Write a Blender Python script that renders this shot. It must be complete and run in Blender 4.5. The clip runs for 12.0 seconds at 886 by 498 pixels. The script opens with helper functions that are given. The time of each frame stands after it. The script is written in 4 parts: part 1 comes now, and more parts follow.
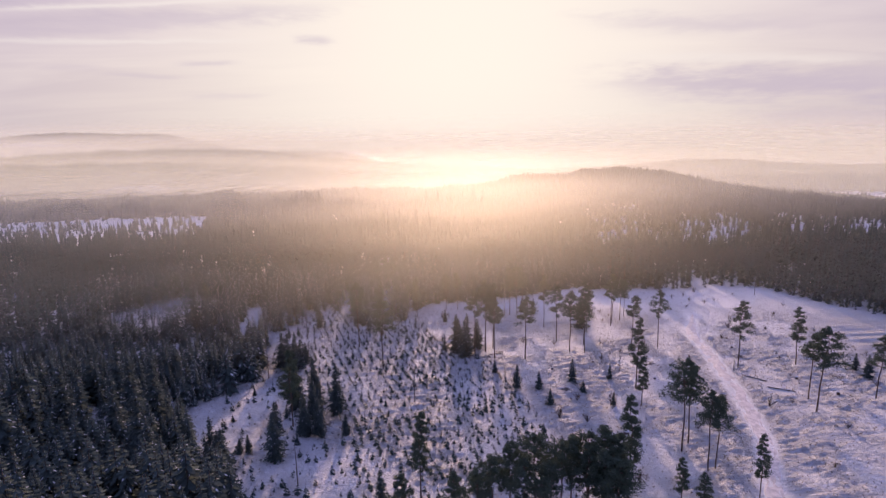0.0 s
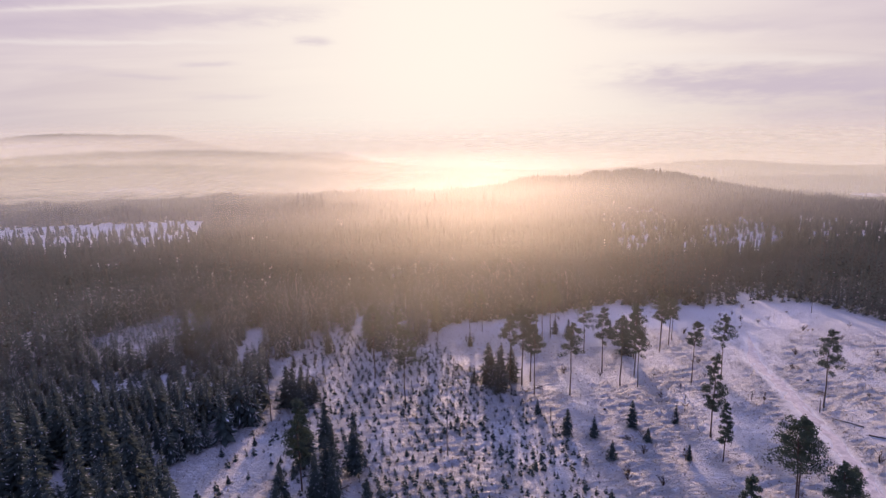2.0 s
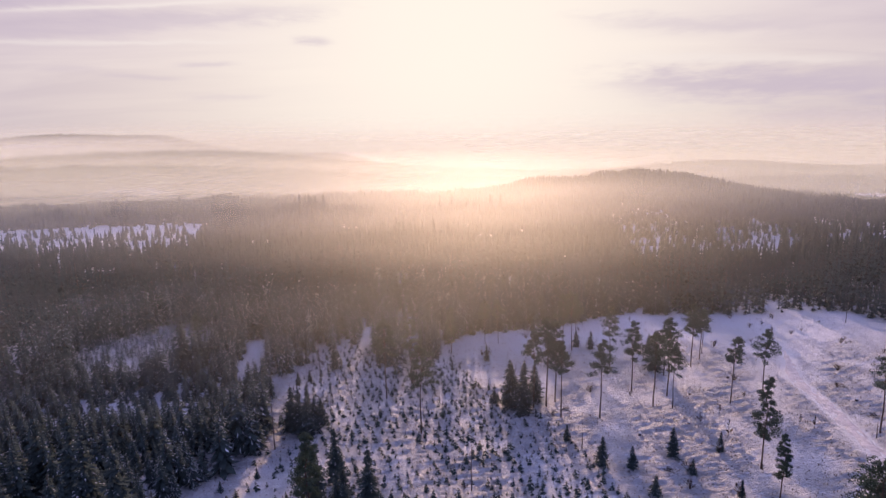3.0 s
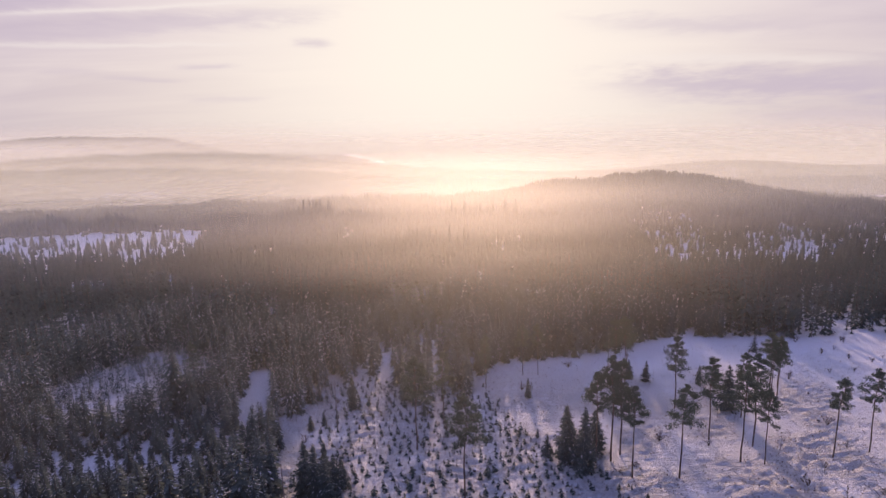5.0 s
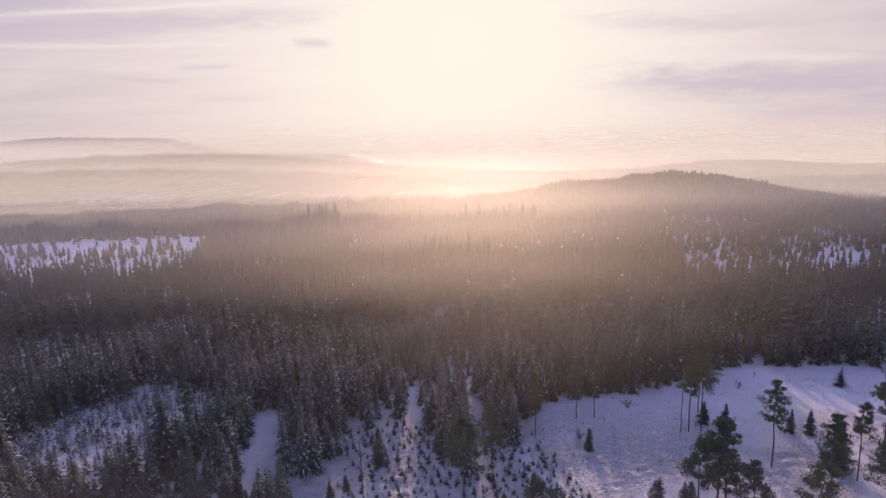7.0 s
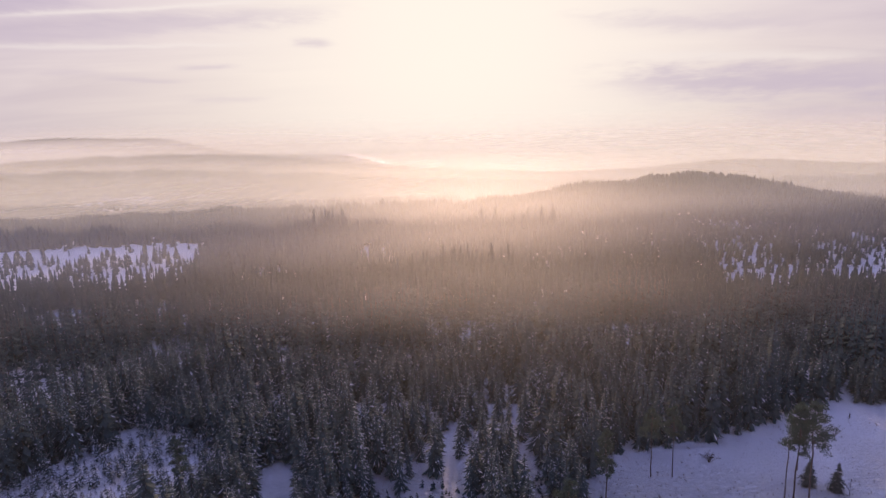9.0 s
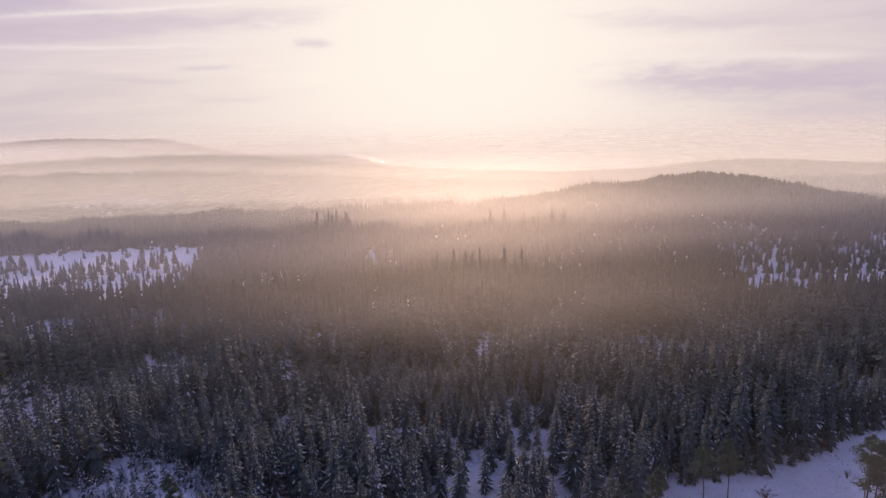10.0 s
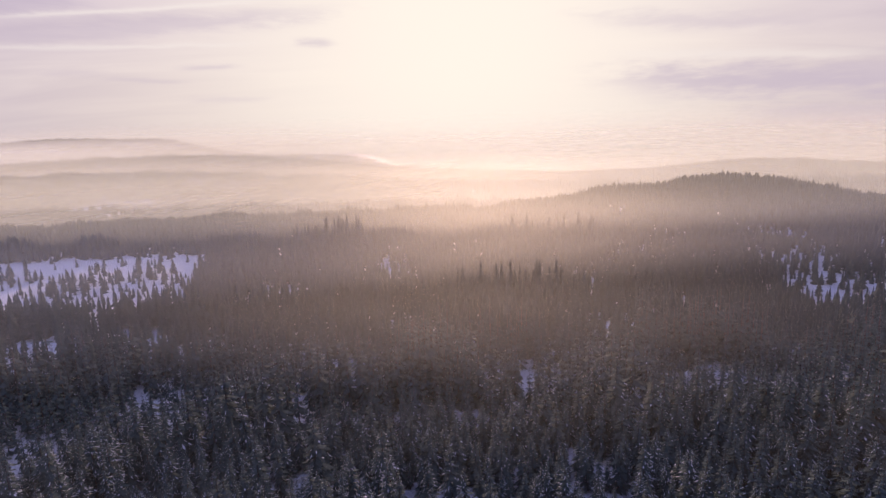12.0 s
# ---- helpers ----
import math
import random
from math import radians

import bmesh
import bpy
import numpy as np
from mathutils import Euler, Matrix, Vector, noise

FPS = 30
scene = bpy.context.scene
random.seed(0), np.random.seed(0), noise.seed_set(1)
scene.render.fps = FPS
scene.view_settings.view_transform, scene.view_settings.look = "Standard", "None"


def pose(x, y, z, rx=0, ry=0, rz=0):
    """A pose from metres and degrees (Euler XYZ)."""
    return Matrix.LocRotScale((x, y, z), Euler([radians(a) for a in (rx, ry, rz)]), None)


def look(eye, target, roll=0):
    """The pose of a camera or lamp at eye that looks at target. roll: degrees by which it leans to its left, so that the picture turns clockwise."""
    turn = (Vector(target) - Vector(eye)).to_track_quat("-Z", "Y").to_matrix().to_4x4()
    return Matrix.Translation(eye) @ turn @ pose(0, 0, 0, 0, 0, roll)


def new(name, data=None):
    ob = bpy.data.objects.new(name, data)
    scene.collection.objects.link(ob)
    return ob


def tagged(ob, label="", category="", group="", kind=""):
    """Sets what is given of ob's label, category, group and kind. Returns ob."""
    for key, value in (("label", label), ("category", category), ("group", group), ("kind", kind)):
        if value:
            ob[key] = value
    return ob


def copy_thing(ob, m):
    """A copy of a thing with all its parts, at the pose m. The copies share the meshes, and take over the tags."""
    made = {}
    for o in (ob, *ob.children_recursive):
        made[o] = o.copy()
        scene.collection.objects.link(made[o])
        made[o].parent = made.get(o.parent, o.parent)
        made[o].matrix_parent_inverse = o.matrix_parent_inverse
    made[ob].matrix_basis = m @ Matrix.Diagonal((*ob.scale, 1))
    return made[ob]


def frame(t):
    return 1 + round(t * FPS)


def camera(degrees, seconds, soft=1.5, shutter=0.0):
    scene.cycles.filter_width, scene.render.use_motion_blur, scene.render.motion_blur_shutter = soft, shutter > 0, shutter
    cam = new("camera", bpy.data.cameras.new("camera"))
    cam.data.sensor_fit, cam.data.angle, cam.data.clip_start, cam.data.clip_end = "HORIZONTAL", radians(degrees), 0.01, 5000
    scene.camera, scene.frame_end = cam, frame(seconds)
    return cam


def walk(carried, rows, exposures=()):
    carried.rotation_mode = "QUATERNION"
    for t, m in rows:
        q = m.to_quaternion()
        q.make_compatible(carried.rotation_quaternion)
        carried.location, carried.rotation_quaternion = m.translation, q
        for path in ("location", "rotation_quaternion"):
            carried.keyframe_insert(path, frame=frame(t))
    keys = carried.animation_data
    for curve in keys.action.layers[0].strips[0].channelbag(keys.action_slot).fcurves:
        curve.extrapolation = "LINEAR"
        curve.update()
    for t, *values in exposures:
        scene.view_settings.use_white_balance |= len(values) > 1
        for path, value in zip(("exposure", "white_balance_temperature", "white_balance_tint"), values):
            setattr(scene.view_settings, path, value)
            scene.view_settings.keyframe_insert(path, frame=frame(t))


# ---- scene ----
cam = camera(77.2, 12.0, soft=1.4)
METRES, EYE, TILT, LEAN, TURN = 145.0, 60.2, 0.0, 0.0, -1.8
ROWS = [
    (0.0, 0.0, 0.0, 0.0, -0.22, -10.82, 1.18),
    (0.5, -0.0123, 0.0391, 0.0003, -0.23, -10.79, 1.19),
    (1.0, -0.0252, 0.0783, 0.0004, -0.25, -10.79, 1.19),
    (1.5, -0.0391, 0.117, 0.0005, -0.29, -10.75, 1.19),
    (2.0, -0.0525, 0.156, 0.0008, -0.3, -10.73, 1.19),
    (2.5, -0.0663, 0.195, 0.0014, -0.34, -10.73, 1.25),
    (3.0, -0.0808, 0.2334, 0.0023, -0.35, -10.74, 1.26),
    (5.0, -0.1362, 0.386, 0.005, -0.33, -10.61, 1.46),
    (5.5, -0.1504, 0.425, 0.0065, -0.31, -10.64, 1.51),
    (6.0, -0.1647, 0.4644, 0.0076, -0.28, -10.64, 1.55),
    (6.5, -0.1799, 0.5064, 0.0083, -0.28, -10.63, 1.58),
    (7.0, -0.1942, 0.5458, 0.0101, -0.29, -10.65, 1.63),
    (9.0, -0.2517, 0.7, 0.0151, -0.28, -10.69, 1.77),
    (9.5, -0.266, 0.7394, 0.0164, -0.28, -10.72, 1.84),
    (10.0, -0.2809, 0.7791, 0.0169, -0.27, -10.68, 1.87),
    (10.5, -0.2957, 0.8185, 0.0182, -0.19, -10.7, 1.9),
    (11.0, -0.3107, 0.8585, 0.0193, -0.09, -10.69, 1.89),
    (11.5, -0.326, 0.899, 0.0204, -0.05, -10.69, 1.93),
    (12.0, -0.3411, 0.9396, 0.0221, -0.03, -10.75, 1.93),
]
walk(cam, [(t, pose(0, 0, EYE, TILT, LEAN, TURN) @ pose(METRES * x, METRES * y, METRES * z, 90 + pitch, roll, yaw)) for t, x, y, z, yaw, pitch, roll in ROWS])

# ---- world, sun ----
SUN_AZ, SUN_EL = 3.9, 12.5          # degrees right of +y, degrees up
sun_dir = Vector((math.sin(radians(SUN_AZ)) * math.cos(radians(SUN_EL)), math.cos(radians(SUN_AZ)) * math.cos(radians(SUN_EL)), math.sin(radians(SUN_EL))))


class Tree:
    """Small helper to write node trees."""

    def __init__(self, nt):
        self.nt = nt
        nt.nodes.clear()

    def n(self, kind, ins=None, operation="", clamp=False):
        node = self.nt.nodes.new("ShaderNode" + kind)
        if operation:
            node.operation = operation
        if clamp:
            node.use_clamp = True
        for k, v in (ins or {}).items():
            if isinstance(v, bpy.types.NodeSocket):
                self.nt.links.new(v, node.inputs[k])
            else:
                node.inputs[k].default_value = v
        return node

    def math(self, op, a, b=0.0, clamp=False):
        return self.n("Math", {0: a, 1: b}, operation=op, clamp=clamp).outputs[0]

    def vmath(self, op, a, b=(0, 0, 0), out=0):
        return self.n("VectorMath", {0: a, 1: b}, operation=op).outputs[out]

    def ramp(self, fac, stops, interp="LINEAR"):
        node = self.n("ValToRGB", {0: fac})
        cr = node.color_ramp
        cr.interpolation = interp
        while len(cr.elements) < len(stops):
            cr.elements.new(0.5)
        for e, (p, c) in zip(cr.elements, stops):
            e.position = p
            e.color = (*c, 1) if len(c) == 3 else c
        return node.outputs[0]

    def mix(self, fac, a, b, blend="MIX"):
        node = self.n("Mix")
        node.data_type, node.blend_type = "RGBA", blend
        for key, v in ((0, fac), (6, a), (7, b)):
            if isinstance(v, bpy.types.NodeSocket):
                self.nt.links.new(v, node.inputs[key])
            else:
                node.inputs[key].default_value = (*v, 1) if isinstance(v, tuple) and len(v) == 3 else v
        return node.outputs[2]


world = bpy.data.worlds.new("winter_sky")
scene.world = world
world.use_nodes = True
w = Tree(world.node_tree)
sky = w.n("TexSky")
sky.sky_type, sky.sun_disc, sky.dust_density = "NISHITA", False, 4.0
sky.sun_elevation, sky.sun_rotation = radians(SUN_EL), radians(SUN_AZ)
direction = w.vmath("NORMALIZE", w.n("TexCoord").outputs["Generated"])
sep = w.n("SeparateXYZ", {0: direction})
near_sun = w.math("MAXIMUM", w.vmath("DOT_PRODUCT", direction, tuple(sun_dir), out=1), 0.0)
up = w.math("MAXIMUM", sep.outputs[2], 0.0)
# thin haze: peach low over the horizon, lavender above, blue grey overhead and behind
side = w.math("MULTIPLY_ADD", w.vmath("DOT_PRODUCT", direction, tuple(sun_dir), out=1), 0.5)
side.node.inputs[2].default_value = 0.5
front = w.ramp(up, [(0.0, (0.74, 0.60, 0.54)), (0.11, (0.80, 0.66, 0.61)), (0.24, (0.66, 0.53, 0.62)), (0.42, (0.21, 0.285, 0.80)), (1.0, (0.165, 0.245, 0.80))])
haze_sky = w.mix(w.math("POWER", side, 1.5), (0.105, 0.17, 0.60), front)
# streaks of cloud on a high flat layer
flat = w.math("ADD", up, 0.09)
layer = w.n("CombineXYZ", {0: w.math("DIVIDE", sep.outputs[0], flat), 1: w.math("MULTIPLY", w.math("DIVIDE", sep.outputs[1], flat), 2.7), 2: 0.0}).outputs[0]
streak = w.n("TexNoise", {"Vector": layer, "Scale": 0.55, "Detail": 6.0, "Roughness": 0.5, "Distortion": 0.5}).outputs[0]
bands = w.ramp(streak, [(0.36, (0, 0, 0)), (0.66, (1, 1, 1))])
streaky = w.mix(bands, w.mix(0.28, haze_sky, (0.46, 0.38, 0.50)), w.mix(0.24, haze_sky, (0.95, 0.83, 0.80)))
clouded = w.mix(w.n("MapRange", {"Value": up, "From Min": 0.02, "From Max": 0.13}).outputs[0], haze_sky, streaky)
# the hazy glow round the sun
glow = w.math("SUBTRACT", 1.0, w.math("POWER", w.math("SUBTRACT", 1.0, w.math("POWER", near_sun, 13.0), True), 1.9), True)
lit = w.mix(glow, clouded, (0.99, 0.885, 0.80))
# single strips of cloud: degrees right of +y, degrees up, half length, half height, slope, strength
bearing = w.math("MULTIPLY", w.math("ARCTAN2", sep.outputs[0], sep.outputs[1]), 57.2958)
height = w.math("MULTIPLY", w.math("ARCSINE", sep.outputs[2]), 57.2958)
ragged = w.n("TexNoise", {"Vector": w.n("CombineXYZ", {0: w.math("MULTIPLY", bearing, 0.22), 1: height, 2: 0.0}).outputs[0], "Scale": 1.1, "Detail": 4.0, "Roughness": 0.6}).outputs[0]
wobble = w.math("MULTIPLY", w.math("SUBTRACT", ragged, 0.5), 2.0)


def strips(rows):
    """The cover by strips of cloud, with ragged edges."""
    total = None
    for az, el, half, thick, slope, strength in rows:
        du = w.math("SUBTRACT", bearing, az)
        dv = w.math("SUBTRACT", w.math("SUBTRACT", height, el), w.math("MULTIPLY", du, slope))
        dv = w.math("DIVIDE", w.math("SUBTRACT", dv, w.math("MULTIPLY", wobble, thick * 1.3)), thick)
        du = w.math("DIVIDE", w.math("ADD", du, w.math("MULTIPLY", wobble, half * 0.5)), half)
        far = w.math("ADD", w.math("POWER", w.math("ABSOLUTE", du), 4.0), w.math("MULTIPLY", dv, dv))
        one = w.math("MULTIPLY", w.math("EXPONENT", w.math("MULTIPLY", far, -1.0)), strength)
        total = one if total is None else w.math("MAXIMUM", total, one)
    return total


grey = strips([(-22.1, 11.1, 12.3, 0.75, 0.115, 0.45), (-30.3, 9.7, 6.5, 0.6, 0.1, 0.4), (-10.3, 9.8, 1.7, 0.32, 0.01, 0.45), (-19.9, 7.55, 2.8, 0.22, 0.03, 0.36), (-25.1, 6.3, 3.0, 0.2, -0.02, 0.26),
               (-18.5, 4.7, 3.6, 0.32, 0.02, 0.2), (31.5, 4.5, 12.0, 1.35, -0.07, 0.72), (25.6, 9.9, 9.0, 0.7, -0.12, 0.36), (-34.0, 12.2, 4.5, 0.8, 0.09, 0.7), (36.8, 1.5, 6.5, 1.0, -0.06, 0.4), (-30.7, 6.8, 2.2, 0.25, 0.02, 0.2)])
pale = strips([(-25.1, 12.1, 11.2, 0.22, 0.13, 0.6), (-27.6, 9.0, 10.9, 0.2, 0.06, 0.45), (29.0, 6.8, 9.7, 0.4, -0.085, 0.4)])
lit = w.mix(grey, lit, (0.56, 0.47, 0.58))
lit = w.mix(pale, lit, (0.93, 0.84, 0.80))
air = w.vmath("SCALE", sky.outputs[0])
air.node.inputs["Scale"].default_value = 0.0006
total = w.vmath("ADD", lit, air)
w.n("OutputWorld", {0: w.n("Background", {0: total, 1: 1.0}).outputs[0]})

sun = new("sun", bpy.data.lights.new("sun", "SUN"))
sun.data.energy, sun.data.angle, sun.data.color = 4.4, radians(2.2), (1.0, 0.64, 0.46)
sun.matrix_world = look(sun_dir * 2000, (0, 0, 0))


# ---- materials ----
def material(name):
    m = bpy.data.materials.new(name)
    m.use_nodes = True
    return m, Tree(m.node_tree)


def finish(m, t, shader, disp=None):
    t.n("OutputMaterial", {0: shader})
    return m


def bump(t, height, strength, distance):
    return t.n("Bump", {"Height": height, "Strength": strength, "Distance": distance}).outputs[0]


def make_snow_ground():
    m, t = material("snow_ground")
    pos = t.n("TexCoord").outputs["Object"]
    big = t.n("TexNoise", {"Vector": pos, "Scale": 0.035, "Detail": 3.0}).outputs[0]
    long = t.vmath("MULTIPLY", pos, (0.34, 1.3, 1.0))
    mid = t.n("TexNoise", {"Vector": long, "Scale": 1.15, "Detail": 5.0, "Roughness": 0.65}).outputs[0]
    fine = t.n("TexNoise", {"Vector": long, "Scale": 3.6, "Detail": 5.0, "Roughness": 0.7}).outputs[0]
    snow = t.mix(mid, (0.77, 0.79, 0.84), (0.90, 0.91, 0.93))
    # dry grass and litter that shows through thin snow
    attr = t.n("Attribute")
    attr.attribute_name = "rough_ground"
    sep = attr.outputs["Fac"]
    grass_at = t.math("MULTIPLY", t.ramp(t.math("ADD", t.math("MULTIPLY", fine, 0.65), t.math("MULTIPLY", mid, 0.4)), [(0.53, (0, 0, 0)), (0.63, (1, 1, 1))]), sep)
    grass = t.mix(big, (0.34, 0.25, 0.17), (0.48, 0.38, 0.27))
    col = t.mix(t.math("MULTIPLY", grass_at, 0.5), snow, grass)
    rough = t.math("MULTIPLY_ADD", grass_at, 0.25)
    rough.node.inputs[2].default_value = 0.62
    both = t.math("ADD", t.math("MULTIPLY", mid, 0.45), t.math("MULTIPLY", fine, 0.55))
    crest = t.ramp(both, [(0.45, (0, 0, 0)), (0.56, (1, 1, 1))], "EASE")
    h = t.math("MULTIPLY", t.math("ADD", both, t.math("MULTIPLY", crest, 0.30)), t.n("MapRange", {"Value": sep, "To Min": 0.25, "To Max": 1.0}).outputs[0])
    b = t.n("BsdfPrincipled", {"Base Color": col, "Roughness": rough, "IOR": 1.31, "Normal": bump(t, h, 1.0, 0.95)})
    return finish(m, t, b.outputs[0])


def make_road_snow():
    m, t = material("packed_snow")
    pos = t.n("TexCoord").outputs["Object"]
    mid = t.n("TexNoise", {"Vector": pos, "Scale": 0.8, "Detail": 4.0}).outputs[0]
    fine = t.n("TexNoise", {"Vector": pos, "Scale": 6.0, "Detail": 4.0}).outputs[0]
    col = t.mix(t.ramp(mid, [(0.38, (0, 0, 0)), (0.62, (1, 1, 1))]), (0.56, 0.53, 0.54), (0.78, 0.74, 0.74))
    b = t.n("BsdfPrincipled", {"Base Color": col, "Roughness": 0.5, "IOR": 1.31, "Normal": bump(t, t.math("ADD", mid, t.math("MULTIPLY", fine, 0.5)), 0.9, 0.35)})
    return finish(m, t, b.outputs[0])


def make_leafy(name, dark, light, trans, rough=0.85):
    m, t = material(name)
    rnd = t.n("NewGeometry").outputs["Random Per Island"]
    pos = t.n("TexCoord").outputs["Object"]
    n1 = t.n("TexNoise", {"Vector": pos, "Scale": 0.09, "Detail": 2.0}).outputs[0]
    n2 = t.n("TexNoise", {"Vector": pos, "Scale": 4.0, "Detail": 3.0}).outputs[0]
    fac = t.math("ADD", t.math("MULTIPLY", rnd, 0.45), t.math("ADD", t.math("MULTIPLY", n1, 0.35), t.math("MULTIPLY", n2, 0.2)))
    col = t.mix(fac, dark, light)
    b = t.n("BsdfPrincipled", {"Base Color": col, "Roughness": rough, "Specular IOR Level": 0.06})
    tr = t.n("BsdfTranslucent", {0: col})
    mx = t.n("MixShader", {0: trans, 1: b.outputs[0], 2: tr.outputs[0]})
    return finish(m, t, mx.outputs[0])


def make_branch_snow():
    m, t = material("branch_snow")
    rnd = t.n("NewGeometry").outputs["Random Per Island"]
    col = t.mix(rnd, (0.62, 0.66, 0.72), (0.84, 0.86, 0.90))
    b = t.n("BsdfPrincipled", {"Base Color": col, "Roughness": 0.8, "Specular IOR Level": 0.1})
    tr = t.n("BsdfTranslucent", {0: col})
    mx = t.n("MixShader", {0: 0.05, 1: b.outputs[0], 2: tr.outputs[0]})
    return finish(m, t, mx.outputs[0])


def make_bark(name, dark, light):
    m, t = material(name)
    pos = t.n("TexCoord").outputs["Object"]
    stretched = t.vmath("MULTIPLY", pos, (9.0, 9.0, 1.6))
    n1 = t.n("TexNoise", {"Vector": stretched, "Scale": 1.0, "Detail": 5.0, "Roughness": 0.7}).outputs[0]
    col = t.mix(n1, dark, light)
    b = t.n("BsdfPrincipled", {"Base Color": col, "Roughness": 0.85, "Normal": bump(t, n1, 0.7, 0.03)})
    return finish(m, t, b.outputs[0])


def make_haze_glare(tint, density, forward, drift, low, full, thin, high):
    """Sheet standing in for haze and sun glare: passes most light, throws the rest on, some of it forward in a wide
    lobe.
    """
    m, t = material("mist")
    pos = t.n("TexCoord").outputs["Object"]
    wisps = t.n("TexNoise", {"Vector": t.vmath("MULTIPLY", pos, (0.006, 1.0, 0.022)), "Scale": 1.0, "Detail": 3.0}).outputs[0]
    sep = t.n("SeparateXYZ", {0: pos})
    fade_in = t.n("MapRange", {"Value": sep.outputs[2], "From Min": low, "From Max": full})
    fade_out = t.n("MapRange", {"Value": sep.outputs[2], "From Min": thin, "From Max": high, "To Min": 1.0, "To Max": 0.0})
    fade_in.interpolation_type = fade_out.interpolation_type = "SMOOTHSTEP"
    thin_up = t.math("MULTIPLY", fade_in.outputs[0], fade_out.outputs[0])
    across = t.n("MapRange", {"Value": sep.outputs[0], "From Min": drift[0], "From Max": drift[1], "To Min": drift[2], "To Max": drift[3]}).outputs[0]
    amount = t.math("MULTIPLY", t.math("MULTIPLY", t.math("ADD", t.math("MULTIPLY", wisps, 0.36), 0.82), t.math("MULTIPLY", across, density)), thin_up)
    fwd = t.n("BsdfRefraction", {"Color": (0.96, 0.96, 0.90, 1), "Roughness": 0.77, "IOR": 1.45})
    fwd.distribution = "BECKMANN"
    even = t.n("BsdfTranslucent", {"Color": (*tint, 1)})
    drops = t.n("MixShader", {0: forward, 1: even.outputs[0], 2: fwd.outputs[0]})
    mx = t.n("MixShader", {0: amount, 1: t.n("BsdfTransparent").outputs[0], 2: drops.outputs[0]})
    return finish(m, t, mx.outputs[0])


M_SNOW, M_ROAD = make_snow_ground(), make_road_snow()
M_NEEDLE = make_leafy("spruce_needles", (0.036, 0.056, 0.054), (0.092, 0.122, 0.112), 0.06)
M_PINE = make_leafy("pine_needles", (0.048, 0.076, 0.056), (0.13, 0.165, 0.115), 0.2)
M_TWIG = make_leafy("bare_twigs", (0.07, 0.05, 0.04), (0.16, 0.12, 0.09), 0.0)
M_DRY = make_leafy("dry_grass", (0.16, 0.11, 0.07), (0.36, 0.27, 0.17), 0.25)
M_BSNOW = make_branch_snow()
M_BARK = make_bark("spruce_bark", (0.05, 0.04, 0.035), (0.16, 0.125, 0.10))
M_PBARK = make_bark("pine_bark", (0.055, 0.040, 0.034), (0.17, 0.115, 0.085))
M_DEAD = make_bark("weathered_wood", (0.12, 0.10, 0.09), (0.30, 0.26, 0.23))


# ---- terrain ----
rng = np.random.default_rng(7)
_lattice = rng.random((256, 256))


def vnoise(x, y, scale, ox=0.0):
    """Smooth noise in 0..1 with that cell size in metres."""
    x, y = np.asarray(x, float) / scale + ox, np.asarray(y, float) / scale + ox * 1.7
    xi, yi = np.floor(x).astype(int), np.floor(y).astype(int)
    fx, fy = x - xi, y - yi
    fx, fy = fx * fx * (3 - 2 * fx), fy * fy * (3 - 2 * fy)
    a, b = _lattice[xi % 256, yi % 256], _lattice[(xi + 1) % 256, yi % 256]
    c, d = _lattice[xi % 256, (yi + 1) % 256], _lattice[(xi + 1) % 256, (yi + 1) % 256]
    return (a * (1 - fx) + b * fx) * (1 - fy) + (c * (1 - fx) + d * fx) * fy


def smooth(e0, e1, v):
    u = np.clip((v - e0) / (e1 - e0), 0, 1)
    return u * u * (3 - 2 * u)


def hill(x, y, cx, cy, rx, ry, height):
    return height * np.exp(-((x - cx) / rx) ** 2 - ((y - cy) / ry) ** 2)


def inside(x, y, poly):
    """Whether points lie in a polygon."""
    x, y = np.asarray(x, float), np.asarray(y, float)
    hit = np.zeros(x.shape, bool)
    for (x0, y0), (x1, y1) in zip(poly, poly[1:] + poly[:1]):
        if y0 == y1:
            continue
        hit ^= ((y0 > y) != (y1 > y)) & (x < (x1 - x0) * (y - y0) / (y1 - y0) + x0)
    return hit


CLEARING = [(-24, 40), (-33, 88), (-50, 108), (-57, 120), (-51, 131), (-45, 138), (-47, 152), (-49, 165), (-57, 180), (-65, 197), (-61, 203), (-58, 190), (-54.5, 178.5),
            (-48, 176), (-45, 184), (-44.5, 196), (-42, 199), (-40, 193), (-37, 193), (-35, 199.5), (-28, 200.5), (-25, 184), (-22, 175), (-18.5, 175.5),
            (-16.8, 197), (-15.5, 208), (-12.8, 208), (-14, 190), (-11, 185.5), (-5.5, 184.5), (-1.5, 202), (6.6, 203.5), (21, 206), (36, 209), (49, 218),
            (63, 221), (100, 216), (135, 217), (146, 186), (156, 172), (185, 150), (230, 40)]
GAP = [(-118, 190), (-108, 181), (-98, 176), (-86, 176), (-77, 186), (-74, 198), (-77, 212), (-88, 217), (-97, 223), (-105, 214), (-115, 203)]
ROAD = [(50, 40), (54, 66), (58, 82), (68, 102), (74, 123), (80, 149), (82, 163), (92, 182)]


def road_distance(x, y):
    d = np.full(np.shape(x), 1e9)
    for (x0, y0), (x1, y1) in zip(ROAD, ROAD[1:]):
        ux, uy = x1 - x0, y1 - y0
        s = np.clip(((x - x0) * ux + (y - y0) * uy) / (ux * ux + uy * uy), 0, 1)
        d = np.minimum(d, np.hypot(x - x0 - s * ux, y - y0 - s * uy))
    return d


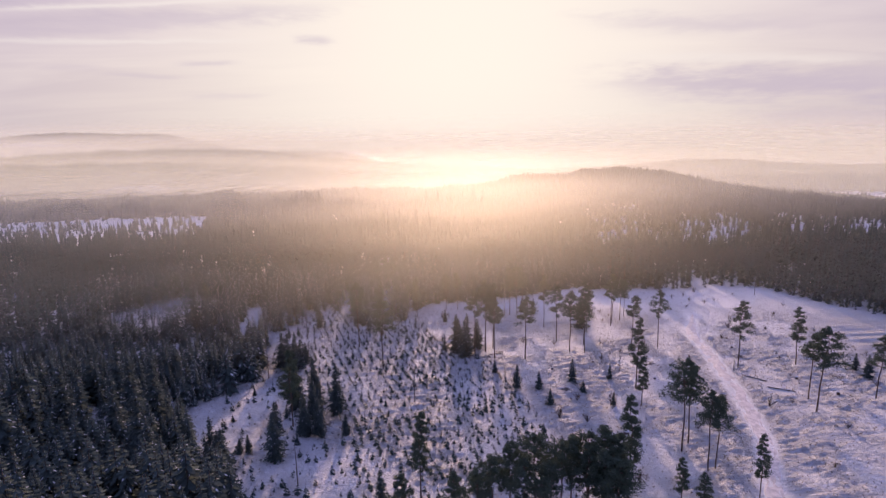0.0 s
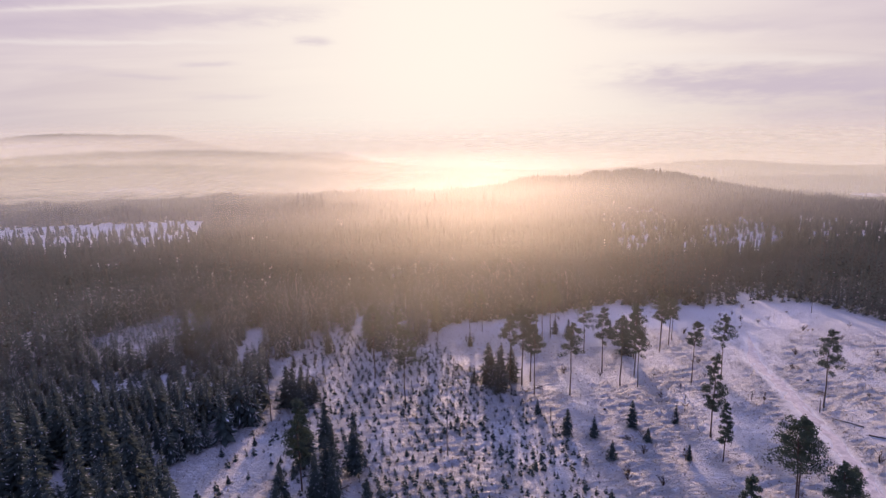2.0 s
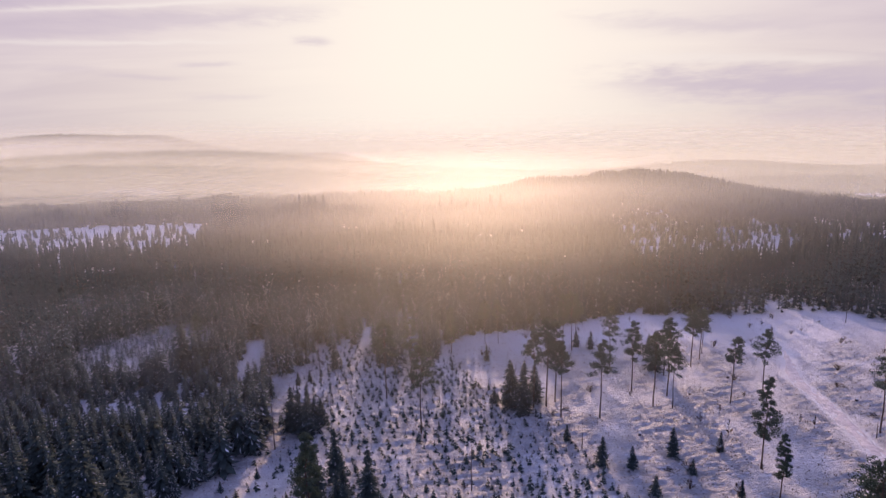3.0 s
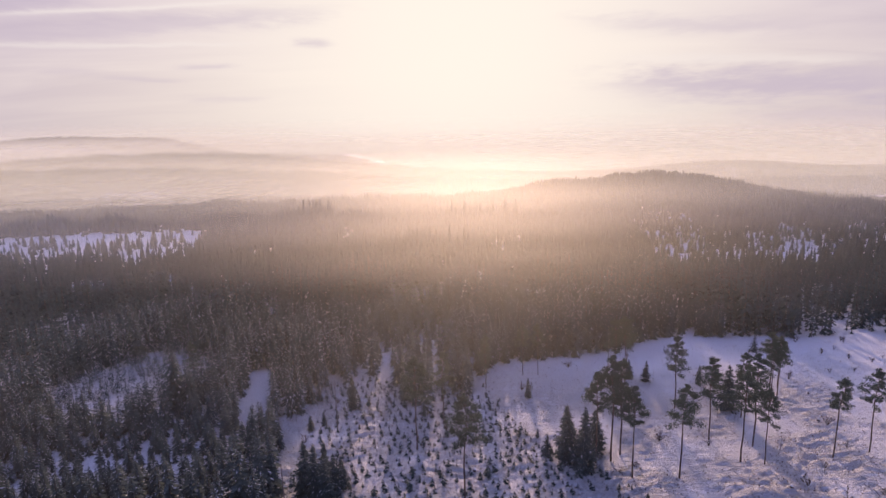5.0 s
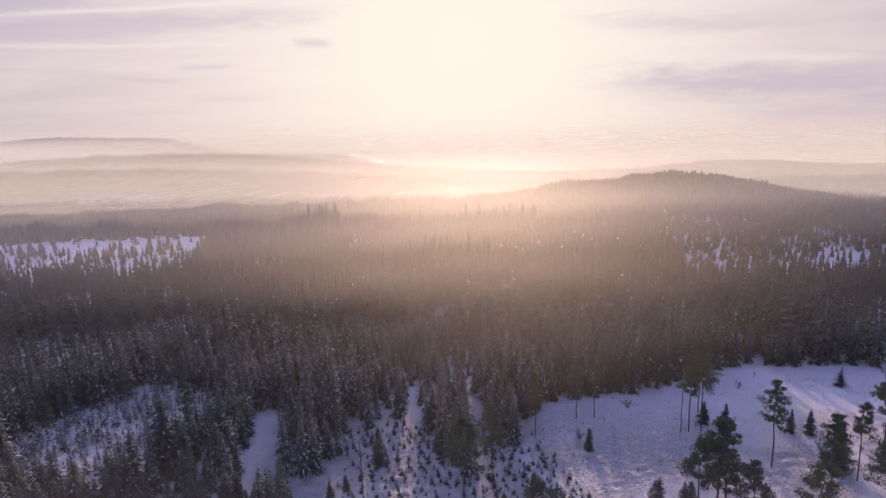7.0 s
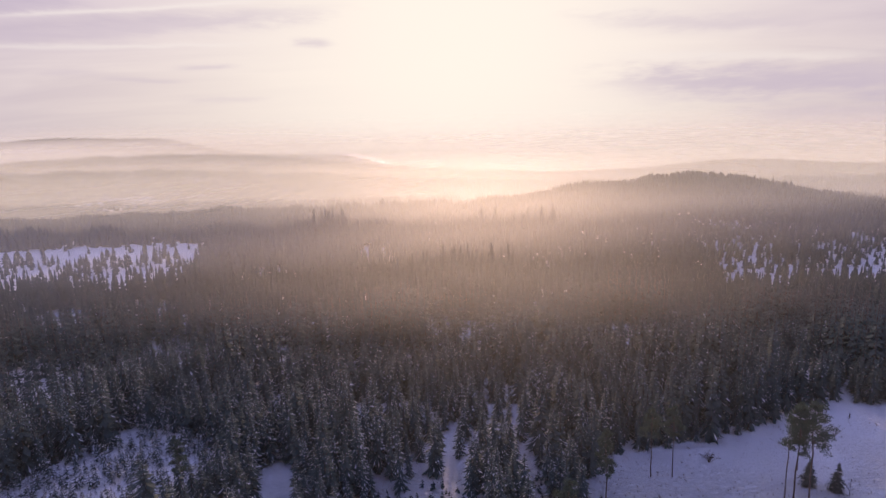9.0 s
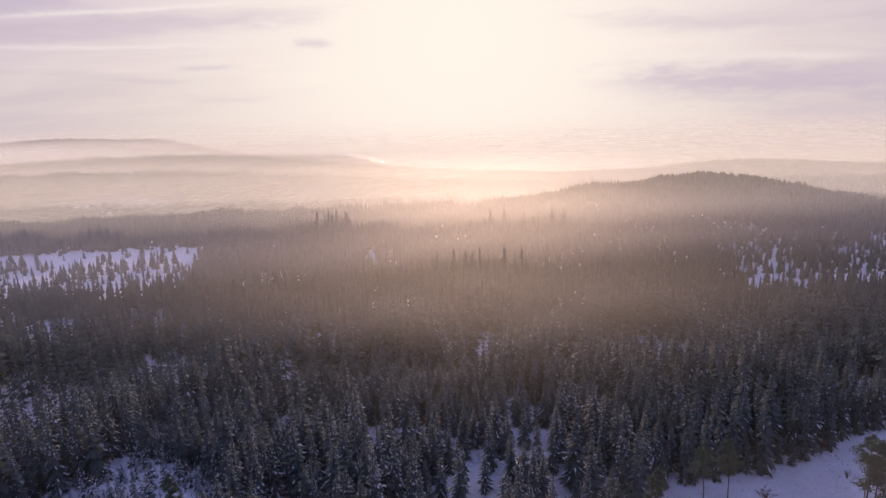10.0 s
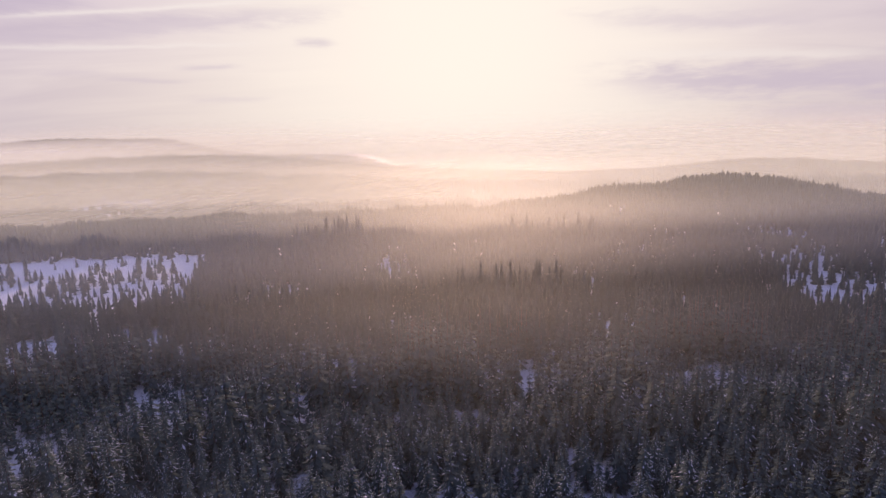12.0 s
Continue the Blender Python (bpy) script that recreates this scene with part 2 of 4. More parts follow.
def terrain(x, y):
    """The lie of the land without the small relief."""
    x, y = np.asarray(x, float), np.asarray(y, float)
    crest = np.interp(x, [-900, -420, -340, -260, -60, 5, 67, 98, 154, 218, 264, 296, 330, 410, 480, 640, 1200], [-4, 1, 5, 7, 8, 7, 10, 15, 15.5, 18, 16, 10, 0, -13, -21, -36, -44])
    ry = 548 + 0.38 * np.clip(x - 50, -60, 700)
    base = np.interp(x, [150, 300, 420, 520, 700], [0, -4, -14, -25, -34]) * smooth(400, 500, y)
    valley = np.interp(x, [-900, -400, 0, 150, 500], [-6, -13, -16, -20, -32])
    front = np.exp(-((y - ry) / np.interp(x, [-150, 0], [125, 95])) ** 2)
    back = valley + (crest - valley) * np.exp(-((y - ry) / 130) ** 2)
    z = np.where(y < ry, base + (crest - base) * front, back)
    z = z - 11.5 * np.exp(-((y - 350) / 75) ** 2) * smooth(0, 110, x) - 3 * hill(x, y, -220, 330, 140, 60, 1)
    # the far land: higher towards the west, falling away to the east and beyond
    z = z + smooth(740, 1150, y) * (np.interp(x, [-700, -400, 0, 500, 1000], [24, 20, 6, 4, 0]))
    z = z + hill(x, y, -480, 1330, 420, 230, 34) + hill(x, y, -900, 1350, 380, 200, 12)
    z = z + hill(x, y, 665, 1350, 210, 190, 26) + hill(x, y, 930, 1350, 200, 190, 10)
    z = z - 0.05 * np.clip(y - 1450, 0, 4000) * smooth(-650, 50, x)
    z = z + hill(x, y, -2000, 3200, 640, 450, 128) + hill(x, y, -1420, 3250, 260, 300, 48)
    return z + (vnoise(x, y, 60) - 0.5) * 1.2 * smooth(230, 300, y)


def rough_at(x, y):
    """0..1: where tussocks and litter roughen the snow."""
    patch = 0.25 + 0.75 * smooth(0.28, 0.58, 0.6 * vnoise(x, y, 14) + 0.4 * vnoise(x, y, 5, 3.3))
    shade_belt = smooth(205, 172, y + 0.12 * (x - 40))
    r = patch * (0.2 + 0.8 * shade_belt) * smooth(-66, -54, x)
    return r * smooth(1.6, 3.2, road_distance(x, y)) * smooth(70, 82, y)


def ground_z(x, y):
    x, y = np.asarray(x, float), np.asarray(y, float)
    r = rough_at(x, y)
    sway = 1.4 * vnoise(x, y, 3.0, 2.9)
    tuft = np.abs(vnoise(x * 0.5, y + sway, 1.1) - 0.5) + 0.8 * np.abs(vnoise(x * 0.42, y - sway, 0.85, 5.1) - 0.5)
    lumps = 1.1 * (0.38 - tuft) + 0.25 * (vnoise(x * 0.6, y, 3.1, 6.6) - 0.5)
    drift = 0.4 * (vnoise(x, y, 11, 1.7) - 0.5) + 0.12 * (vnoise(x, y, 4.3, 8.2) - 0.5)
    flat = smooth(1.2, 4.0, road_distance(x, y))
    near = smooth(330, 260, y)
    return terrain(x, y) + near * flat * (drift + lumps * (0.08 + 0.8 * r))


# ---- mesh helpers ----
def raw_mesh(name, verts, tris, mats, mat_index=None, smooth_faces=False):
    """A mesh from arrays of points and triangles."""
    me = bpy.data.meshes.new(name)
    verts, tris = np.asarray(verts, np.float32), np.asarray(tris, np.int32)
    me.vertices.add(len(verts))
    me.vertices.foreach_set("co", verts.ravel())
    me.loops.add(tris.size)
    me.loops.foreach_set("vertex_index", tris.ravel())
    me.polygons.add(len(tris))
    me.polygons.foreach_set("loop_start", np.arange(0, tris.size, 3, dtype=np.int32))
    for m in mats:
        me.materials.append(m)
    if mat_index is not None:
        me.polygons.foreach_set("material_index", np.asarray(mat_index, np.int32))
    me.polygons.foreach_set("use_smooth", np.full(len(tris), smooth_faces))
    me.update(calc_edges=True)
    return me


class Soup:
    """Collects triangles, each with a material number."""

    def __init__(self):
        self.v, self.f, self.m, self.count = [], [], [], 0

    def add(self, verts, faces, mat):
        self.v.append(np.asarray(verts, float))
        self.f.append(np.asarray(faces, int) + self.count)
        self.m.append(np.full(len(faces), mat))
        self.count += len(verts)

    def tube(self, pts, radii, sides, mat):
        pts = [Vector(p) for p in pts]
        rings = []
        for i, p in enumerate(pts):
            d = (pts[min(i + 1, len(pts) - 1)] - pts[max(i - 1, 0)]).normalized()
            a = d.cross(Vector((0.31, 0.95, 0.05))).normalized()
            b = d.cross(a)
            rings += [p + (a * math.cos(k * math.tau / sides) + b * math.sin(k * math.tau / sides)) * radii[i] for k in range(sides)]
        faces = []
        for i in range(len(pts) - 1):
            for k in range(sides):
                a0, a1, b0, b1 = i * sides + k, i * sides + (k + 1) % sides, (i + 1) * sides + k, (i + 1) * sides + (k + 1) % sides
                faces += [(a0, a1, b1), (a0, b1, b0)]
        faces += [((len(pts) - 1) * sides, (len(pts) - 1) * sides + k, (len(pts) - 1) * sides + k + 1) for k in range(1, sides - 1)]
        self.add([tuple(p) for p in rings], faces, mat)

    def arrays(self):
        return np.concatenate(self.v), np.concatenate(self.f), np.concatenate(self.m)


def pick(arrays, mat):
    """The part of a soup that has one material number."""
    v, f, m = arrays
    f = f[m == mat]
    used, inv = np.unique(f, return_inverse=True)
    return v[used], inv.reshape(-1, 3)


def scatter(name, templates, which, x, y, z, height, width, yaw, mats):
    """One mesh of many copies of unit-high templates."""
    vs, fs, ms, count = [], [], [], 0
    for k, (tv, tf, tm) in enumerate(templates):
        sel = np.nonzero(which == k)[0]
        if not len(sel):
            continue
        c, s = np.cos(yaw[sel])[:, None], np.sin(yaw[sel])[:, None]
        wd, ht = width[sel][:, None], height[sel][:, None]
        vx = (tv[:, 0] * c - tv[:, 1] * s) * wd + x[sel][:, None]
        vy = (tv[:, 0] * s + tv[:, 1] * c) * wd + y[sel][:, None]
        vz = tv[:, 2] * ht + z[sel][:, None]
        vs.append(np.stack([vx, vy, vz], -1).reshape(-1, 3))
        offs = count + np.arange(len(sel)) * len(tv)
        fs.append((tf[None] + offs[:, None, None]).reshape(-1, 3))
        ms.append(np.tile(tm, len(sel)))
        count += len(sel) * len(tv)
    return raw_mesh(name, np.concatenate(vs), np.concatenate(fs), mats, np.concatenate(ms))


def part(name, data, parent, label="", kind=""):
    ob = new(name, data)
    ob.parent = parent
    return tagged(ob, label=label, kind=kind)


def placed(x, y, scale_w, height, yaw, lean=0.0, lean_dir=0.0, sink=0.15):
    z = float(ground_z(x, y)) - sink
    m = Matrix.Translation((x, y, z)) @ Matrix.Rotation(lean, 4, Vector((math.cos(lean_dir), math.sin(lean_dir), 0)))
    return m @ Matrix.Rotation(yaw, 4, "Z") @ Matrix.Diagonal((scale_w, scale_w, height, 1))


def plant(masters, used, k, m):
    """Puts the k-th master at m, or a copy of it where it is already planted."""
    if k not in used:
        used.add(k)
        masters[k].matrix_basis = m
        return masters[k]
    sx, sy, sz = masters[k].scale
    return copy_thing(masters[k], m @ Matrix.Diagonal((1 / sx, 1 / sy, 1 / sz, 1)))


# ---- tree templates, one unit high ----
def spruce(seed, whorls, arms, spread=0.145, bottom=0.07, snow=0.7, trunk_sides=5, ragged=0.25, broad=0.33, thick=0.3, droop=1.0):
    """A spruce of drooping boughs in whorls: 0 needles, 1 snow on the boughs, 2 bark."""
    r = random.Random(seed)
    s = Soup()
    s.tube([(0, 0, -0.03), (0, 0, 0.45), (0, 0, 0.97)], [0.014, 0.009, 0.002], trunk_sides, 2)
    for i in range(whorls):
        u = (i + r.uniform(-0.3, 0.3)) / whorls
        z = bottom + (0.985 - bottom) * max(u, 0)
        reach = spread * (1 - u) ** 0.8 * (0.72 + 0.28 * min(1, u * 5)) + 0.010
        turn = r.uniform(0, 7)
        for k in range(arms):
            if r.random() < 0.06:
                continue
            a = turn + (k + r.uniform(-0.3, 0.3)) * math.tau / arms
            ln = reach * r.uniform(1 - ragged, 1 + ragged)
            w = ln * broad * r.uniform(0.8, 1.2) + 0.003
            drop = ln * (0.16 + 0.36 * (1 - u)) * r.uniform(0.7, 1.3) * droop
            ca, sa = math.cos(a), math.sin(a)

            base = z + r.uniform(-0.55, 0.55) * (0.985 - bottom) / whorls

            def at(d, side, dz):
                return (ca * d - sa * side, sa * d + ca * side, min(base, 0.985) + dz)

            lift = 0.02 * (1 - u)
            s.add([at(0, 0, lift), at(ln * 0.55, -w, -drop * 0.62), at(ln * 0.6, w, -drop * 0.58), at(ln, 0, -drop * 0.9)], [(0, 1, 2), (1, 3, 2)], 0)
            if r.random() < snow:
                sw, e = w * thick * r.uniform(0.6, 1.3), 0.004
                b0 = r.uniform(0.45, 0.68)
                s.add([at(ln * b0, 0, -drop * b0 * 0.75 + e), at(ln * 0.72, -sw, -drop * 0.68 + e), at(ln * 0.76, sw, -drop * 0.66 + e), at(ln * 0.98, 0, -drop * 0.88 + e)],
                      [(0, 1, 2), (1, 3, 2)], 1)
    return s.arrays()


def fine_spruce(seed, whorls=24, arms=8, spread=0.2, bottom=0.06, snow=0.15, sprays=4):
    """A spruce whose boughs carry many small hanging sprays: 0 needles, 1 snow on the boughs, 2 bark."""
    r = random.Random(seed)
    s = Soup()
    s.tube([(0, 0, -0.03), (0, 0, 0.45), (0, 0, 0.99)], [0.015, 0.009, 0.002], 6, 2)
    for i in range(whorls):
        u = (i + r.uniform(-0.4, 0.4)) / whorls
        z0 = bottom + (0.97 - bottom) * max(u, 0.0)
        reach = spread * (1 - u) ** 0.85 * (0.7 + 0.3 * min(1, u * 6)) + 0.012
        turn = r.uniform(0, 7)
        for k in range(arms):
            if r.random() < 0.1:
                continue
            a = turn + (k + r.uniform(-0.4, 0.4)) * math.tau / arms
            ln = reach * r.choice((0.45, 0.7, 0.85, 1.0, 1.0, 1.12))
            out, side = Vector((math.cos(a), math.sin(a), 0)), Vector((-math.sin(a), math.cos(a), 0))
            base = Vector((0, 0, z0 + r.uniform(-0.5, 0.5) / whorls))
            sag = ln * r.uniform(0.1, 0.55) * (1.1 - 0.7 * u)
            for q in range(sprays + 1):
                f = (q + 0.7) / (sprays + 0.9)
                p = base + out * ln * f - Vector((0, 0, sag * f * (1.5 - 0.6 * f)))
                size = (0.010 + 0.30 * ln * (1.15 - f)) * r.uniform(0.7, 1.25)
                for sign in ((-1, 1) if q < sprays else (0,)):
                    tip = p + out * size * r.uniform(0.45, 1.0) + side * sign * size * r.uniform(0.6, 1.1) - Vector((0, 0, size * r.uniform(0.1, 0.75)))
                    root = p - out * size * 0.5
                    across = (side * 0.24 - out * 0.24 * sign) * size + Vector((0, 0, r.uniform(-0.12, 0.12) * size))
                    mid = root.lerp(tip, 0.55)
                    s.add([tuple(root), tuple(mid - across), tuple(tip), tuple(mid + across)], [(0, 1, 2), (0, 2, 3)], 0)
                    if r.random() < snow and q >= 1:
                        up = Vector((0, 0, 0.004))
                        s.add([tuple(mid - across * 0.5 + up), tuple(tip + up), tuple(mid + across * 0.5 + up)], [(0, 1, 2)], 1)
    return s.arrays()


def far_spruce(seed, tiers=3, sides=5, snow=0.5):
    """A small conical tree of a few ragged tiers, for far woods."""
    r = random.Random(seed)
    s = Soup()
    for i in range(tiers):
        u0, u1 = i / tiers, (i + 1.25) / tiers
        z0, z1 = 0.05 + 0.93 * u0, min(1.0, 0.05 + 0.95 * u1)
        rad = 0.15 * (1 - u0) ** 0.85
        ring = [(math.cos(k * math.tau / sides + i) * rad * r.uniform(0.65, 1.3), math.sin(k * math.tau / sides + i) * rad * r.uniform(0.65, 1.3), z0 + r.uniform(-0.04, 0.04)) for k in range(sides)]
        for k in range(sides):
            s.add([ring[k], ring[(k + 1) % sides], (0, 0, z1)], [(0, 1, 2)], 1 if r.random() < snow * 0.55 else 0)
    return s.arrays()


def birch(seed, twigs=16):
    """A bare frosted broadleaf tree: 0 twigs, 1 frost, 2 bark."""
    r = random.Random(seed)
    s = Soup()
    s.tube([(0, 0, -0.02), (0.01, 0, 0.5), (0.0, 0.01, 0.95)], [0.012, 0.007, 0.002], 4, 2)
    for i in range(twigs):
        z = 0.25 + 0.7 * i / twigs
        a, ln = r.uniform(0, 7), 0.16 * (1.15 - i / twigs) * r.uniform(0.7, 1.2)
        tip = (math.cos(a) * ln, math.sin(a) * ln, z + ln * 1.3)
        side = Vector((-math.sin(a), math.cos(a), 0)) * ln * 0.30
        mid = Vector(tip) * 0.7 + Vector((0, 0, z)) * 0.3
        s.add([(0, 0, z), tuple(mid - side), tuple(mid + side), tip], [(0, 1, 3), (0, 3, 2)], 1 if r.random() < 0.4 else 0)
    return s.arrays()


def pine(seed, crown_from=0.52, clumps=30, tufts=46, width=0.17, dead=4):
    """A tall pine with a bare trunk: 0 needles, 1 limbs, 2 trunk."""
    r = random.Random(seed)
    s = Soup()
    bend = [(r.uniform(-0.004, 0.004) * i, r.uniform(-0.004, 0.004) * i, -0.02 + 1.0 * i / 6) for i in range(7)]

    def trunk_at(z):
        i = min(5, max(0, int((z + 0.02) * 6)))
        f = (z + 0.02) * 6 - i
        return Vector(bend[i]).lerp(Vector(bend[i + 1]), f)

    s.tube(bend, [0.0092, 0.0080, 0.0072, 0.0062, 0.0050, 0.0034, 0.0012], 7, 2)
    for i in range(dead):
        z, a, ln = r.uniform(0.25, crown_from), r.uniform(0, 7), r.uniform(0.02, 0.06)
        p = trunk_at(z)
        s.tube([p, p + Vector((math.cos(a) * ln, math.sin(a) * ln, ln * 0.15))], [0.002, 0.0006], 3, 1)
    for i in range(clumps):
        u = (i + r.random()) / clumps
        z = crown_from + (0.965 - crown_from) * u
        a = i * 2.4 + r.uniform(-0.6, 0.6)
        ln = width * (0.20 + 0.98 * (1 - u) ** 0.75) * min(1.0, 0.62 + 1.9 * u) * r.uniform(0.42, 1.15)
        p = trunk_at(z)
        tip = p + Vector((math.cos(a) * ln, math.sin(a) * ln, ln * r.uniform(-0.25, 0.5)))
        s.tube([p, p.lerp(tip, 0.55) - Vector((0, 0, ln * 0.06)), tip], [0.0026, 0.0017, 0.0006], 3, 1)
        spots = [(tip, 1.0)] + ([(p.lerp(tip, 0.62), 0.75)] if ln > width * 0.4 else [])
        for c, f in spots:
            rad = (0.018 + 0.23 * ln) * f * r.uniform(0.85, 1.2)
            for _ in range(int(tufts * f)):
                d = Vector((r.gauss(0, 1), r.gauss(0, 1), r.gauss(0, 0.8)))
                d = d.normalized() * r.random() ** 0.45 * rad
                q = c + Vector((d.x, d.y, d.z * 0.85))
                o = Vector((r.gauss(0, 1), r.gauss(0, 1), r.gauss(0.5, 0.7))).normalized()
                side = o.cross(Vector((r.gauss(0, 1), r.gauss(0, 1), r.gauss(0, 1)))).normalized()
                sz = 0.0135 * r.uniform(0.7, 1.4)
                s.add([tuple(q - side * sz * 0.32), tuple(q + side * sz * 0.32), tuple(q + o * sz)], [(0, 1, 2)], 0)
    top = trunk_at(0.95)
    for _ in range(tufts):
        q = top + Vector((r.gauss(0, 0.014), r.gauss(0, 0.014), r.uniform(-0.03, 0.045)))
        o = Vector((r.gauss(0, 1), r.gauss(0, 1), r.gauss(0.8, 0.6))).normalized()
        side = o.cross(Vector((r.gauss(0, 1), r.gauss(0, 1), r.gauss(0, 1)))).normalized()
        s.add([tuple(q - side * 0.007), tuple(q + side * 0.007), tuple(q + o * 0.018)], [(0, 1, 2)], 0)
    return s.arrays()


def shrub(seed, stems=12, sub=4):
    """A leafless bush of forking stems, one unit high."""
    r = random.Random(seed)
    s = Soup()
    for i in range(stems):
        a, t = r.uniform(0, 7), r.uniform(0.1, 1.0)
        tip = Vector((math.cos(a) * t * 0.7, math.sin(a) * t * 0.7, r.uniform(0.55, 1.0)))
        s.tube([(0, 0, -0.05), tip * 0.5 + Vector((0, 0, 0.08)), tip], [0.016, 0.012, 0.005], 3, 0)
        for _ in range(sub):
            b = tip * r.uniform(0.4, 0.85)
            e = b + Vector((r.gauss(0, 0.14), r.gauss(0, 0.14), r.uniform(0.08, 0.26)))
            s.tube([b, e], [0.011, 0.004], 3, 0)
    return s.arrays()


# ---- ground ----
def steps(parts):
    """Grid lines: (start, stop, spacing) stretches one after another."""
    out = []
    for a, b, d in parts:
        out.append(np.arange(a, b, d))
    return np.concatenate(out + [[parts[-1][1]]])


gx = steps([(-4600, -1200, 100), (-1200, -300, 30), (-300, -62, 6), (-62, 118, 0.8), (118, 300, 6), (300, 1200, 30), (1200, 4600, 100)])
gy = steps([(-2500, -200, 100), (-200, 70, 10), (70, 205, 0.48), (205, 223, 0.8), (223, 330, 3.5), (330, 900, 10), (900, 1600, 25), (1600, 4700, 90)])
GX, GY = np.meshgrid(gx, gy)
GZ = ground_z(GX, GY)
nx, ny = len(gx), len(gy)
idx = (np.arange(ny - 1)[:, None] * nx + np.arange(nx - 1)[None]).ravel()
quads = np.concatenate([np.stack([idx, idx + 1, idx + nx + 1], -1), np.stack([idx, idx + nx + 1, idx + nx], -1)])
ground_mesh = raw_mesh("ground", np.stack([GX, GY, GZ], -1).reshape(-1, 3), quads, [M_SNOW], None, True)
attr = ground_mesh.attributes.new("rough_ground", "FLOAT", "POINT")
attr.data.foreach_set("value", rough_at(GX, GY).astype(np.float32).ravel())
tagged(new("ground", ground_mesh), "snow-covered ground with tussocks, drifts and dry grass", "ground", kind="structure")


def build_road():
    """A packed track with two shallow ruts."""
    pts = []
    for (x0, y0), (x1, y1) in zip(ROAD, ROAD[1:]):
        n = max(2, int(math.hypot(x1 - x0, y1 - y0) / 1.2))
        pts += [(x0 + (x1 - x0) * i / n, y0 + (y1 - y0) * i / n) for i in range(n)]
    pts = np.array(pts + [ROAD[-1]])
    for _ in range(6):
        pts[1:-1] = (pts[:-2] + pts[1:-1] * 2 + pts[2:]) / 4
    d = np.gradient(pts, axis=0)
    d /= np.linalg.norm(d, axis=1)[:, None]
    across = np.linspace(-1.75, 1.75, 13)
    rut = 0.055 - 0.05 * np.exp(-((np.abs(across) - 0.8) / 0.28) ** 2)
    rut[0] = rut[-1] = -0.14
    rut[1] = rut[-2] = 0.0
    X = pts[:, 0][:, None] + d[:, 1][:, None] * across[None]
    Y = pts[:, 1][:, None] - d[:, 0][:, None] * across[None]
    taper = np.minimum(1.0, np.minimum(np.arange(len(pts)), np.arange(len(pts))[::-1]) / 14 + 0.12)[:, None]
    X = pts[:, 0][:, None] + (X - pts[:, 0][:, None]) * taper
    Y = pts[:, 1][:, None] + (Y - pts[:, 1][:, None]) * taper
    X += (vnoise(X, Y, 3.0) - 0.5) * 0.9 + (vnoise(X, Y, 1.1, 4.0) - 0.5) * 0.6
    Z = ground_z(X, Y) + rut[None] + (vnoise(X, Y, 1.3, 2.2) - 0.5) * 0.14
    n, k = X.shape
    i = (np.arange(n - 1)[:, None] * k + np.arange(k - 1)[None]).ravel()
    f = np.concatenate([np.stack([i, i + k, i + k + 1], -1), np.stack([i, i + k + 1, i + 1], -1)])
    tagged(new("road", raw_mesh("road", np.stack([X, Y, Z], -1).reshape(-1, 3), f, [M_ROAD], None, True)),
           "packed snow forest track with two wheel ruts", "road", kind="structure")


build_road()


# ---- woods ----
SPRUCE_MATS = [M_NEEDLE, M_BSNOW, M_BARK]
near_kinds = [spruce(10 + i, 22, 7, broad=0.2, ragged=0.5, thick=0.2, droop=1.35, snow=(0.12, 0.28, 0.45, 0.65, 0.9)[i], spread=(0.175, 0.155, 0.185, 0.165, 0.15)[i]) for i in range(5)]
outer_kinds = [spruce(20 + i, 11, 5, snow=(0.0, 0.06, 0.16)[i], trunk_sides=3, spread=0.165, broad=0.29, ragged=0.4, thick=0.25, droop=1.4) for i in range(3)]
mid_kinds = [far_spruce(30 + i, 7, 6, (0.0, 0.0, 0.035)[i]) for i in range(3)]
far_kinds = [far_spruce(50 + i, 2, 5, 0.0) for i in range(3)]
hill_kinds = [far_spruce(60 + i, 2, 4, 0.0) for i in range(3)]


def jittered(x0, x1, y0, y1, gap, seed):
    """Points on an uneven grid."""
    g = np.random.default_rng(seed)
    X, Y = np.meshgrid(np.arange(x0, x1, gap), np.arange(y0, y1, gap))
    X = X + g.uniform(-0.45, 0.45, X.shape) * gap + (np.arange(X.shape[0]) % 2)[:, None] * gap * 0.5
    Y = Y + g.uniform(-0.45, 0.45, Y.shape) * gap
    return X.ravel(), Y.ravel(), g


